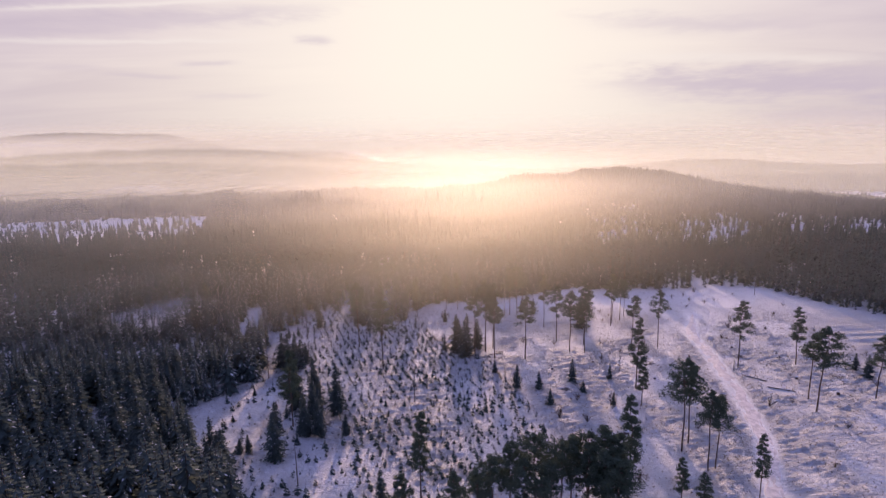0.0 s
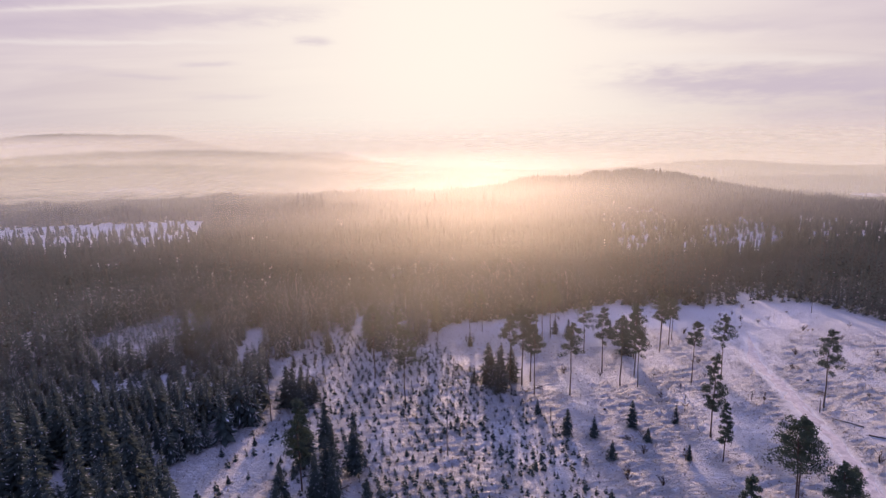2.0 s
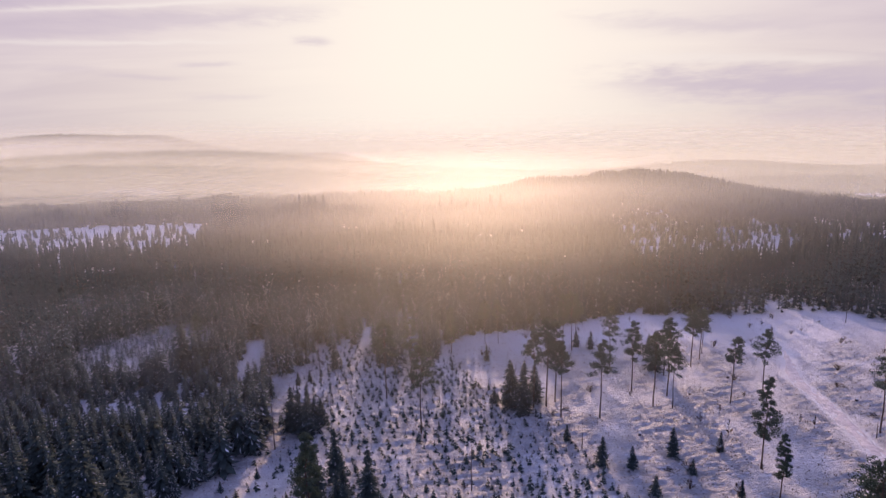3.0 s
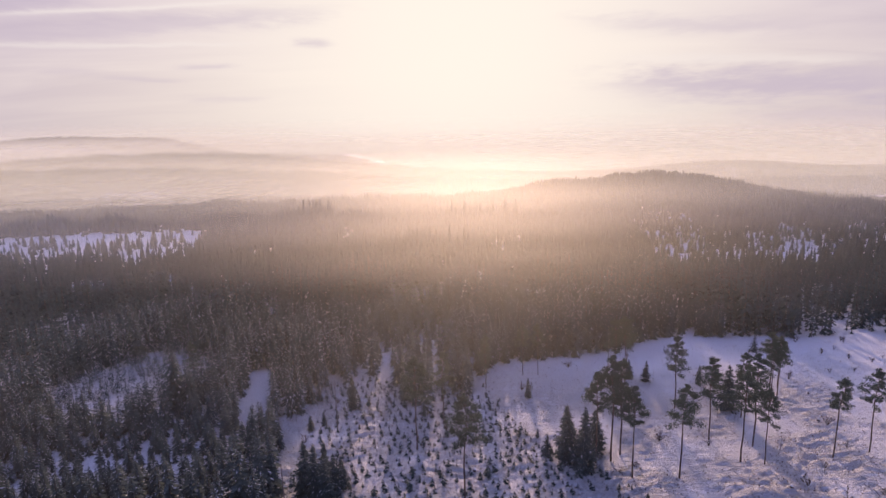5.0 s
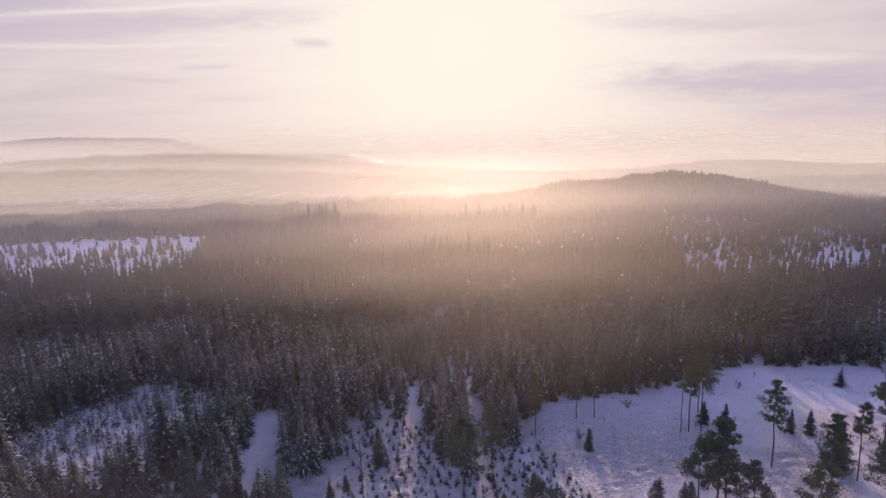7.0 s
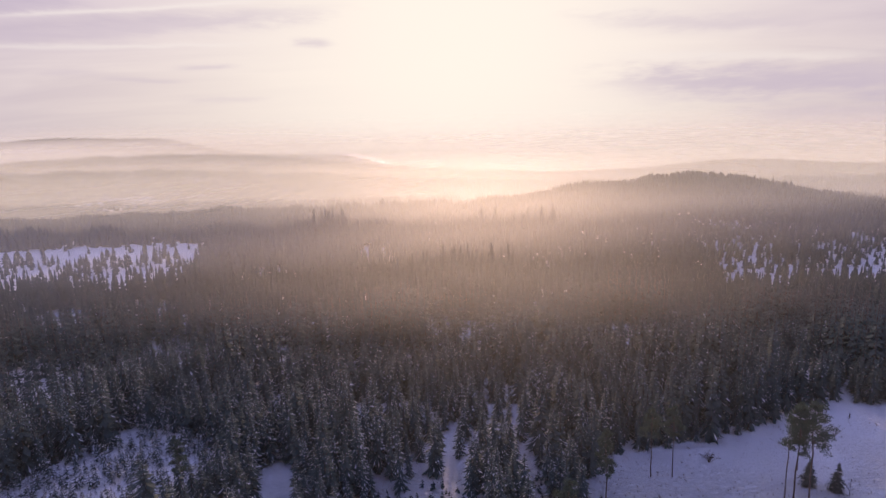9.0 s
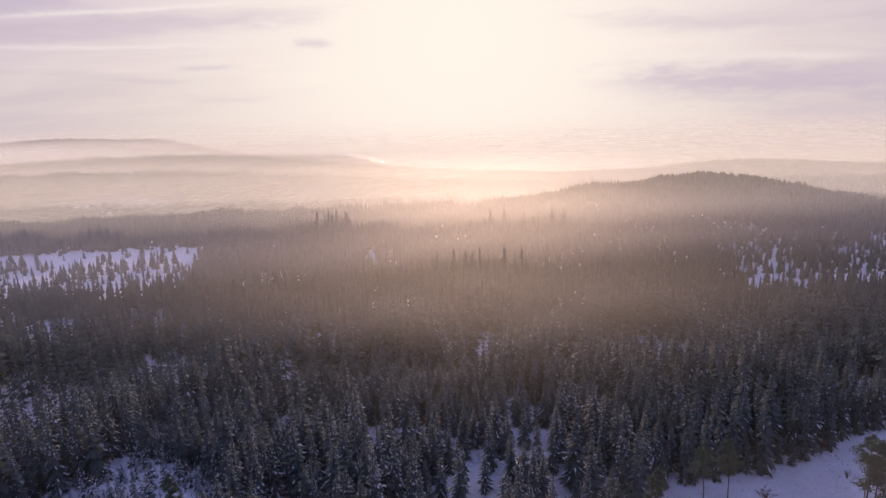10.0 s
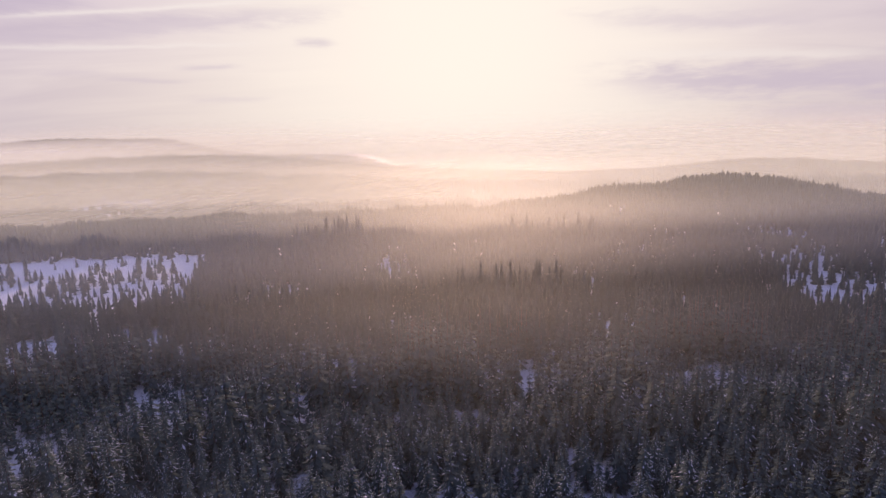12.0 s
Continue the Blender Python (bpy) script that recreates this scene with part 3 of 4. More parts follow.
def wood_density(x, y):
    """The share of the full stand that grows at a place."""
    d = 0.55 + 0.75 * smooth(0.25, 0.6, vnoise(x, y, 17, 4.0))
    d = np.where(y > 460, np.maximum(d, 0.97), d)
    d = np.where(inside(x, y, CLEARING) | inside(x, y, GAP), 0.0, d)
    d = np.where((x > -120) & (x < -58) & (y > 138) & (y < 184), d * 1.7, d)
    d = np.where(inside(x, y, [(-60, 168), (-54, 170), (-58, 190), (-60, 206), (-68, 204), (-65, 188)]), 0.0, d)
    thin = inside(x, y, [(-108, 140), (-80, 134), (-64, 92), (-88, 86)])
    d = np.where(thin, d * 0.85, d)
    d = np.where(inside(x, y, [(-82, 124), (-72, 128), (-66, 118), (-63, 108), (-72, 100), (-84, 98)]), d * 0.3, d)
    # the left field: strips of open snow and a belt of trees
    edge = -134 - 0.26 * (y - 320) + 7 * (vnoise(x, y, 12, 6.0) - 0.5)
    left = (x < edge) & (y > 306) & (y < 458)
    strip = np.interp(y, [306, 314, 320, 332, 342, 352, 362, 378, 392, 428, 452, 458], [1, 0.6, 0.26, 0.26, 0.85, 0.85, 0.32, 0.28, 0.32, 0.14, 0.06, 0.8])
    d = np.where(left, strip * (0.85 + 0.9 * vnoise(x, y, 9, 2.0)), d)
    # the right field beyond the dark wood
    f = smooth(338, 352, y + 0.10 * (120 - x)) * smooth(525, 415, y + 14 * vnoise(x, y, 30)) * smooth(80, 150, x - 0.18 * (y - 350))
    d = d * (1 - f * (0.46 - 0.15 * smooth(0.5, 0.8, vnoise(x, y, 22, 9.0))))
    yy = y + 0.10 * (120 - x)
    d = d * (1 - 0.8 * smooth(338, 345, yy) * smooth(398, 376, yy + 10 * vnoise(x, y, 18, 5.0)) * smooth(88, 120, x))
    # open snow in the valley behind the ridge
    d = np.where(inside(x, y, [(430, 760), (520, 790), (700, 800), (1100, 775), (1100, 880), (680, 900), (520, 860)]), 0.02, d)
    d = np.where(inside(x, y, [(-500, 850), (-455, 858), (-400, 885), (-330, 930), (-340, 950), (-420, 915), (-500, 905)]), 0.0, d)
    d = np.where(inside(x, y, [(-45, 655), (110, 645), (200, 700), (190, 800), (20, 820)]), 0.04, d)
    return d


def in_view(x, y, slack=18):
    """Within the wedge of land that lies ahead of the flight."""
    return (x > -0.92 * y - 10 - slack) & (x < 0.93 * y + 22 + slack)


def low_growth(x, y):
    """Younger, lower wood in front of the forest gap and on the left field."""
    field = smooth(-128, -142, x + 0.26 * (y - 320)) * smooth(312, 322, y) * smooth(462, 450, y)
    slope = smooth(90, 130, x - 0.18 * (y - 350)) * smooth(345, 365, y + 0.10 * (120 - x)) * smooth(500, 450, y)
    edge = 1 + 0.22 * smooth(0, 30, x) * smooth(150, 120, x) * smooth(262, 240, y) * smooth(200, 208, y)
    return edge * (1 - 0.42 * slope) * (1 - (0.5 - 0.44 * np.exp(-((y - 347) / 11) ** 2)) * field) * (1 - 0.42 * smooth(-50, -64, x) * smooth(-135, -118, x) * smooth(142, 152, y) * smooth(182, 170, y))


BLOCK_X, BLOCK_Y = (-72, 0), (174, 228)      # the stretch whose trees stand as things of their own


def stand(name, label, kinds, xr, yr, gap, seed, tall, wide, spread_h=0.25, keep=None, ahead=True):
    x, y, g = jittered(*xr, *yr, gap, seed)
    ok = (g.random(x.shape) < wood_density(x, y)) & (in_view(x, y) == ahead)
    if keep is not None:
        ok &= keep(x, y)
    x, y = x[ok], y[ok]
    h = tall * (0.86 + 0.75 * (vnoise(x, y, 22, 1.0) - 0.5)) * (1 + spread_h * g.standard_normal(len(x)).clip(-2.0, 1.7))
    low = low_growth(x, y)
    h = h * low
    frost = vnoise(x, y, 26, 3.0) + g.uniform(-0.35, 0.35, len(x)) - 0.3 * smooth(200, 150, y) - 0.4 * smooth(205, 240, y) - 0.3 * smooth(-15, 45, x)
    which = np.clip((frost * len(kinds)).astype(int), 0, len(kinds) - 1)
    z = terrain(x, y) - 0.35
    mesh = scatter(name, kinds, which, x, y, z, h, h * wide * low ** -0.7 * g.uniform(0.85, 1.2, len(x)), g.uniform(0, 6.28, len(x)), SPRUCE_MATS)
    return tagged(new(name, mesh), label, "forest", kind="stuff")


def outside_block(x, y):
    return ~((x > BLOCK_X[0]) & (x < BLOCK_X[1]) & (y > BLOCK_Y[0]) & (y < BLOCK_Y[1]))


def close_by(x, y):
    return (x > -122) & (x < 75) & (y < 252)


stand("spruce_forest", "dense dark spruce forest dusted with snow", near_kinds, (-170, 170), (56, 300), 2.65, 101, 12.0, 1.0,
      keep=lambda x, y: outside_block(x, y) & close_by(x, y))
stand("spruce_forest", "dark spruce forest behind the clearing", outer_kinds, (-280, 280), (56, 300), 2.9, 106, 12.8, 1.05, keep=lambda x, y: ~close_by(x, y))
stand("spruce_forest", "spruce forest with snow on its boughs", mid_kinds, (-460, 460), (300, 452), 3.4, 102, 14.2, 0.92)
stand("spruce_forest", "spruce forest stretching on beside the clearing", far_kinds, (-420, -22), (-60, 420), 5.0, 107, 14.0, 1.3, ahead=False)
stand("hazy_forest", "hazy wooded hillside of snowy conifers", far_kinds, (-720, 760), (452, 780), 3.7, 103, 11.0, 1.7, 0.13)
stand("distant_forest", "distant wooded hills in winter haze", hill_kinds, (-1300, 1300), (780, 1500), 8.8, 104, 11.0, 2.8, 0.12)
stand("distant_forest", "far wooded ridge fading into haze", hill_kinds, (-2700, -700), (2900, 3300), 17.0, 105, 15.0, 3.0, 0.1)
stand("distant_forest", "far wooded plain fading into haze", hill_kinds, (-1400, 2800), (1500, 3900), 32.0, 108, 11.0, 6.0, 0.1)


def spruce_thing(name, arrays, label, category, group):
    """A spruce at the origin: trunk, crown and the snow on it."""
    root = tagged(new(name), label, category, group)
    part("trunk", raw_mesh("trunk", *pick(arrays, 2), [M_BARK]), root)
    part("crown", raw_mesh("crown", *pick(arrays, 0), [M_NEEDLE]), root)
    part("snow", raw_mesh("snow", *pick(arrays, 1), [M_BSNOW]), root, "snow lying on the boughs", "stuff")
    return root


masters = [spruce_thing("spruce_tree", a, "dark green spruce with snow lying on its boughs", "tree", "spruces at the edge of the clearing") for a in near_kinds]
used = set()
x, y, g = jittered(*BLOCK_X, *BLOCK_Y, 2.7, 111)
ok = (g.random(x.shape) < wood_density(x, y))
x, y = x[ok], y[ok]
for i in range(len(x)):
    h = 12.3 * (0.86 + 0.5 * (float(vnoise(x[i], y[i], 25, 1.0)) - 0.5)) * (1 + 0.22 * max(-1.8, min(1.6, g.standard_normal())))
    m = placed(x[i], y[i], h * g.uniform(0.85, 1.2), h, g.uniform(0, 6.28), sink=0.3)
    plant(masters, used, i % 5 if i < 5 else int(g.integers(0, 5)), m)



# ---- seed pines left standing in the clearing ----
def pine_thing(arrays, label):
    root = tagged(new("pine_tree"), label, "tree", "seed pines in the clearing")
    part("trunk", raw_mesh("trunk", *pick(arrays, 2), [M_PBARK], None, True), root)
    part("limb", raw_mesh("limbs", *pick(arrays, 1), [M_PBARK]), root, "", "stuff")
    part("crown", raw_mesh("crown", *pick(arrays, 0), [M_PINE]), root)
    return root


PINE_SHAPES = [(0.50, 34, 0.145), (0.58, 30, 0.16), (0.40, 42, 0.13), (0.60, 28, 0.13), (0.32, 48, 0.115), (0.54, 38, 0.18)]
PINE_LABELS = ["tall pine with a bare trunk and dark crown", "slender pine with a rounded tuft of a crown", "pine with a long narrow dark crown",
               "thin pine with a small sparse crown", "narrow pine branched far down its trunk", "broad-crowned pine with a bare brown trunk"]
pines = [pine_thing(pine(200 + i, c, n, 100, wd), lab) for i, ((c, n, wd), lab) in enumerate(zip(PINE_SHAPES, PINE_LABELS))]
pines_used = set()
gr = random.Random(5)


def stand_pines(rows, broad=1.0):
    """Rows of x, y, height and shape."""
    for px, py, h, k in rows:
        m = placed(px, py, h * broad * gr.uniform(0.92, 1.08), h, gr.uniform(0, 6.28), gr.uniform(0, 0.035), gr.uniform(0, 6.28), 0.2)
        plant(pines, pines_used, k, m)


# beyond the track, and beside it
stand_pines([(81.9, 136.0, 18.8, 0), (87.5, 116.7, 16.2, 3), (85.3, 110.8, 20.0, 5), (98.2, 137.0, 16.2, 2), (67.2, 152.5, 17.5, 1), (58.8, 151.0, 16.5, 3),
             (49.0, 97.7, 19.4, 5), (51.5, 100.3, 17.4, 1), (50.6, 90.6, 16.1, 1), (52.6, 91.8, 15.2, 5), (103.3, 116.3, 15.8, 0), (55.2, 82.3, 12.0, 4)])
# the middle of the clearing
stand_pines([(-12.5, 143.0, 20.0, 5), (-20.9, 160.0, 20.0, 1), (27.2, 147.2, 18.6, 1), (16.6, 153.5, 22.0, 3), (18.6, 147.6, 18.0, 3), (13.5, 153.0, 19.0, 3),
             (19.1, 155.4, 20.0, 2), (38.9, 159.3, 18.0, 0), (40.8, 151.0, 18.5, 1), (44.8, 150.0, 15.5, 1), (46.4, 156.5, 19.8, 0), (50.6, 168.0, 15.5, 3),
             (59.9, 172.5, 15.0, 3), (64.5, 177.0, 14.6, 1), (38.0, 173.0, 17.4, 0)])
stand_pines([(50.5, 125.5, 18.4, 4), (48.5, 116.9, 12.2, 4), (-15.0, 170.8, 16.5, 0), (67.6, 181.7, 13.5, 1), (61.2, 175.0, 17.0, 3), (-2.0, 86.2, 16.5, 4),
             (33.2, 83.9, 18.8, 4), (-30.0, 113.0, 18.0, 4), (29.0, 187.4, 17.8, 0), (31.5, 187.0, 18.1, 5), (34.9, 195.2, 14.0, 1), (-79.0, 195.0, 13.2, 2),
             (7.0, 195.2, 14.0, 1), (11.0, 195.0, 14.5, 3), (-3.6, 188.5, 14.5, 2)])
# the near group
stand_pines([(12.6, 79.6, 14.0, 0), (16.6, 79.6, 15.2, 5), (9.3, 78.3, 12.5, 5), (20.3, 78.2, 14.5, 5), (24.0, 77.2, 14.0, 0), (26.8, 78.4, 16.8, 2), (28.2, 74.6, 14.0, 5),
             (16.1, 72.7, 12.0, 5), (3.0, 74.9, 12.5, 2), (-4.6, 75.6, 12.0, 2), (41.1, 81.1, 9.0, 4), (43.6, 78.6, 8.0, 2)], 1.3)
stand_pines([(22.4, 80.2, 14.5, 5), (26.0, 75.4, 15.0, 2), (29.4, 78.6, 15.6, 2), (18.0, 76.0, 13.0, 0), (14.4, 76.4, 12.8, 5), (25.2, 80.0, 15.0, 5), (28.0, 77.0, 15.8, 2), (7.0, 76.0, 11.5, 0)], 1.3)


# ---- single spruces in the clearing ----
open_kinds = [fine_spruce(80 + i, (24, 30, 18)[i], 8, (0.36, 0.24, 0.42)[i], (0.04, 0.10, 0.02)[i], (0.10, 0.08, 0.16)[i]) for i in range(3)]
singles = [spruce_thing("young_spruce", a, lab, "tree", "young spruces in the clearing") for a, lab in
           zip(open_kinds, ("young green spruce standing alone in snow", "slim dark spruce standing in the clearing", "bushy little spruce with snow on its boughs"))]
singles_used = set()


def stand_spruces(rows):
    for px, py, h, k in rows:
        plant(singles, singles_used, k, placed(px, py, h * gr.uniform(0.9, 1.1), h, gr.uniform(0, 6.28), sink=0.1))


stand_spruces([(17.3, 137.6, 3.8, 0), (21.8, 129.0, 6.3, 0), (26.9, 127.2, 5.0, 0), (36.0, 130.4, 6.5, 0), (37.3, 125.0, 3.4, 2), (27.9, 119.0, 4.1, 2), (46.0, 131.6, 4.8, 1),
               (42.3, 117.7, 3.7, 1), (-21.0, 117.5, 13.0, 1), (-26.6, 109.2, 10.3, 1), (-23.6, 109.0, 9.0, 1), (-30.5, 99.8, 10.7, 0), (-36.5, 102.7, 4.1, 0), (-38.2, 102.8, 3.4, 0)])
stand_spruces([(-18.0, 108.6, 4.5, 0), (4.8, 156.4, 5.0, 2), (9.0, 157.2, 10.0, 0), (10.3, 150.2, 11.5, 0), (14.4, 156.8, 9.7, 0), (8.2, 154.4, 12.0, 0), (11.2, 152.4, 12.5, 1),
               (110.3, 127.5, 6.5, 0), (110.5, 132.0, 4.7, 0), (-36.3, 180.0, 9.0, 1), (-44.3, 170.0, 3.9, 0), (-41.8, 172.2, 3.6, 0), (5.9, 182.0, 5.4, 1), (4.3, 163.3, 2.2, 2)])
stand_spruces([(37.5, 188.5, 6.0, 0), (33.7, 190.4, 5.6, 0), (49.6, 185.0, 5.6, 0), (53.0, 184.0, 6.0, 0), (49.5, 171.7, 11.3, 0), (76.2, 205.9, 5.4, 2),
               (-31.0, 121.0, 12.0, 0), (-28.0, 127.0, 11.0, 1), (-34.0, 128.0, 8.0, 0), (-26.0, 122.0, 8.0, 1), (-38.5, 145.0, 11.5, 1), (-36.5, 143.5, 9.5, 0), (-40.5, 147.0, 10.5, 0), (-35.5, 147.0, 8.0, 0), (-37.5, 149.0, 9.5, 1), (-12.4, 74.9, 10.0, 0), (-8.0, 77.4, 11.0, 1),
               (-36.4, 84.9, 13.0, 0), (-34.2, 83.6, 12.0, 0), (-32.9, 82.6, 10.0, 0), (108.0, 139.0, 3.5, 2)])
stand_spruces([(-33.1, 110.6, 7.5, 0), (-26.1, 116.2, 9.5, 1), (-24.6, 114.6, 8.0, 0), (-27.4, 112.4, 6.0, 1), (-17.9, 108.9, 5.0, 0), (-22.9, 108.2, 3.0, 2), (-27.4, 105.4, 2.6, 2), (-32.5, 117.8, 3.0, 2),
               (-43.1, 129.2, 2.4, 2), (-48.5, 125.4, 2.6, 2), (-40.6, 98.1, 8.0, 0), (-39.2, 96.4, 9.5, 0), (-42.4, 99.6, 10.0, 1), (-34.4, 148.2, 7.0, 0), (-44.0, 116.0, 1.8, 2), (-36.0, 122.0, 1.8, 2)])
stand_spruces([(-71.6, 122.7, 19.0, 1), (-58.4, 112.0, 18.0, 1), (-55.0, 98.5, 17.5, 1), (-77.8, 112.4, 18.0, 1), (-88.1, 115.0, 17.0, 1), (-66.0, 117.0, 17.5, 1), (-62.5, 104.0, 18.0, 1),
               (-69.0, 104.5, 16.5, 1), (-49.0, 90.0, 15.0, 1), (-81.0, 128.0, 16.0, 1)])


# ---- dead poles, logs, shrubs ----
def dead_pole(x, y, h, seed):
    """A dead bare trunk with broken stubs."""
    r = random.Random(seed)
    s = Soup()
    pts = [(r.uniform(-0.03, 0.03) * i, r.uniform(-0.03, 0.03) * i, -0.3 + (h + 0.3) * i / 5) for i in range(6)]
    s.tube(pts, [0.13, 0.12, 0.11, 0.09, 0.07, 0.035], 7, 0)
    root = tagged(new("dead_tree"), "bare dead trunk standing in snow", "tree", "dead trunks in the clearing")
    root.location = (x, y, float(ground_z(x, y)))
    part("trunk", raw_mesh("trunk", *pick(s.arrays(), 0), [M_DEAD], None, True), root)
    for i in range(3):
        z, a, ln = h * r.uniform(0.35, 0.95), r.uniform(0, 7), r.uniform(0.3, 0.9)
        b = Soup()
        b.tube([(0, 0, z), (math.cos(a) * ln, math.sin(a) * ln, z + ln * 0.3)], [0.03, 0.01], 4, 0)
        part("stub", raw_mesh("stub", *pick(b.arrays(), 0), [M_DEAD]), root)


for i, (x, y, h) in enumerate([(-42.3, 139.0, 12.0), (-24.3, 91.6, 7.6), (-3.6, 122.5, 9.0), (19.6, 134.6, 3.7), (-38.3, 169.1, 12.0), (27.1, 187.0, 13.6), (127.0, 204.0, 7.5), (80.0, 134.6, 3.2), (-31.5, 106.0, 4.5), (-22.0, 128.0, 5.0)]):
    dead_pole(x, y, h, 300 + i)


def fallen_log(x0, y0, x1, y1, rad, seed):
    """A trunk lying on the snow, with snow along its top."""
    r = random.Random(seed)
    root = tagged(new("fallen_log"), "fallen dark tree trunk lying half buried in snow", "log", "logs on the clearing")
    root.location = (x0, y0, float(ground_z(x0, y0)) + rad * 0.5)
    d = Vector((x1 - x0, y1 - y0, float(ground_z(x1, y1)) - float(ground_z(x0, y0))))
    side = Vector((-d.y, d.x, 0)).normalized()
    pts = [d * (i / 5) + side * r.uniform(-0.08, 0.08) for i in range(6)]
    s = Soup()
    s.tube(pts, [rad * (1 - 0.11 * i) for i in range(6)], 8, 0)
    part("trunk", raw_mesh("trunk", *pick(s.arrays(), 0), [M_BARK], None, True), root)
    s = Soup()
    s.tube([p + Vector((0, 0, rad * 0.75)) for p in pts[1:5]], [rad * 0.24] * 4, 6, 0)
    part("snow", raw_mesh("snow", *pick(s.arrays(), 0), [M_BSNOW], None, True), root, "strip of snow on the log")
    for i in range(4):
        b = d * r.uniform(0.3, 0.95)
        s = Soup()
        s.tube([b, b + side * r.uniform(-1.2, 1.2) + Vector((0, 0, r.uniform(0.3, 0.9)))], [0.05, 0.015], 4, 0)
        part("branch", raw_mesh("branch", *pick(s.arrays(), 0), [M_BARK]), root)


for i, row in enumerate([(82.4, 123.7, 87.2, 120.6, 0.16), (-26.0, 113.5, -20.5, 109.5, 0.15), (-19.8, 111.8, -16.0, 109.0, 0.14), (-24.0, 121.9, -18.5, 119.0, 0.16), (84.0, 127.0, 80.5, 130.5, 0.16)]):
    fallen_log(*row, 400 + i)



def stump(x, y, rad, h, seed):
    """A sawn stump with a cap of snow."""
    r = random.Random(seed)
    root = tagged(new("tree_stump"), "low sawn tree stump capped with snow", "stump", "stumps in the clearing")
    root.location = (x, y, float(ground_z(x, y)))
    s = Soup()
    s.tube([(0, 0, -0.2), (0, 0, h * 0.4), (0.02, 0, h)], [rad * 1.35, rad * 1.05, rad], 9, 0)
    part("wood", raw_mesh("wood", *pick(s.arrays(), 0), [M_BARK], None, True), root)
    s = Soup()
    s.tube([(0.02, 0, h - 0.02), (0.02, 0, h + 0.10), (0.03, 0.01, h + 0.17)], [rad * 1.08, rad * 0.95, rad * 0.45], 9, 0)
    part("snow_cap", raw_mesh("snow_cap", *pick(s.arrays(), 0), [M_BSNOW], None, True), root, "rounded cap of snow")


for i, row in enumerate([(40.6, 104.8, 0.55, 0.7), (63.0, 118.0, 0.32, 0.4), (92.0, 127.5, 0.34, 0.45), (71.5, 141.0, 0.3, 0.4), (33.0, 139.0, 0.3, 0.45), (57.5, 131.0, 0.33, 0.4), (20.5, 118.0, 0.3, 0.4), (66.0, 165.0, 0.3, 0.5),
                         (96.0, 118.5, 0.3, 0.45), (45.0, 142.5, 0.3, 0.4), (-10.0, 152.0, 0.28, 0.4), (88.0, 150.0, 0.3, 0.4)]):
    stump(*row, 450 + i)


def brush_pile(x, y, size, seed):
    """A heap of cut branches left on the snow."""
    r = random.Random(seed)
    root = tagged(new("brush_pile"), "heap of cut dark branches lying on snow", "branches", "brush piles in the clearing")
    root.location = (x, y, float(ground_z(x, y)))
    for _ in range(16):
        a, ln = r.uniform(0, 7), size * r.uniform(0.5, 1.1)
        c = Vector((r.gauss(0, size * 0.35), r.gauss(0, size * 0.35), r.uniform(0.0, 0.35)))
        d = Vector((math.cos(a) * ln, math.sin(a) * ln, r.uniform(-0.15, 0.35)))
        s = Soup()
        s.tube([c - d * 0.5 - Vector((0, 0, 0.1)), c + Vector((0, 0, 0.08)), c + d * 0.5], [0.055, 0.045, 0.02], 4, 0)
        part("stick", raw_mesh("stick", *pick(s.arrays(), 0), [M_BARK]), root)


for i, row in enumerate([(17.2, 149.6, 2.2), (20.5, 152.0, 1.8), (86.0, 143.0, 2.0), (60.0, 140.0, 1.8), (33.5, 126.0, 1.6), (90.0, 158.0, 1.8), (103.0, 128.0, 1.8), (-22.5, 112.5, 2.0)]):
    brush_pile(*row, 470 + i)

shrub_kinds = [shrub(500 + i, 11 + 2 * i) for i in range(3)]


def shrub_thing(arrays):
    root = tagged(new("bare_shrub"), "leafless brown shrub poking out of the snow", "shrub", "shrubs in the clearing")
    part("stem", raw_mesh("stems", *pick(arrays, 0), [M_TWIG]), root)
    return root


shrubs, shrubs_used = [shrub_thing(a) for a in shrub_kinds], set()
for i in range(120):
    x, y = gr.uniform(-45, 125), gr.uniform(84, 212)
    if not bool(inside(x, y, CLEARING)) or float(road_distance(x, y)) < 3.5 or (x < 22 and y < 180 and gr.random() < 0.75):
        continue
    h = gr.uniform(0.9, 2.6)
    plant(shrubs, shrubs_used, gr.randrange(3), placed(x, y, h * gr.uniform(0.8, 1.3), h, gr.uniform(0, 6), sink=0.05))


def frosted_thing(arrays):
    root = tagged(new("bare_sapling"), "thin leafless sapling furred with white frost", "tree", "frosted saplings in the clearing")
    part("stem", raw_mesh("stem", *pick(arrays, 2), [M_TWIG]), root)
    part("twigs", raw_mesh("twigs", *pick(arrays, 0), [M_TWIG]), root, "", "stuff")
    part("frost", raw_mesh("frost", *pick(arrays, 1), [M_BSNOW]), root, "white frost on the twigs", "stuff")
    return root


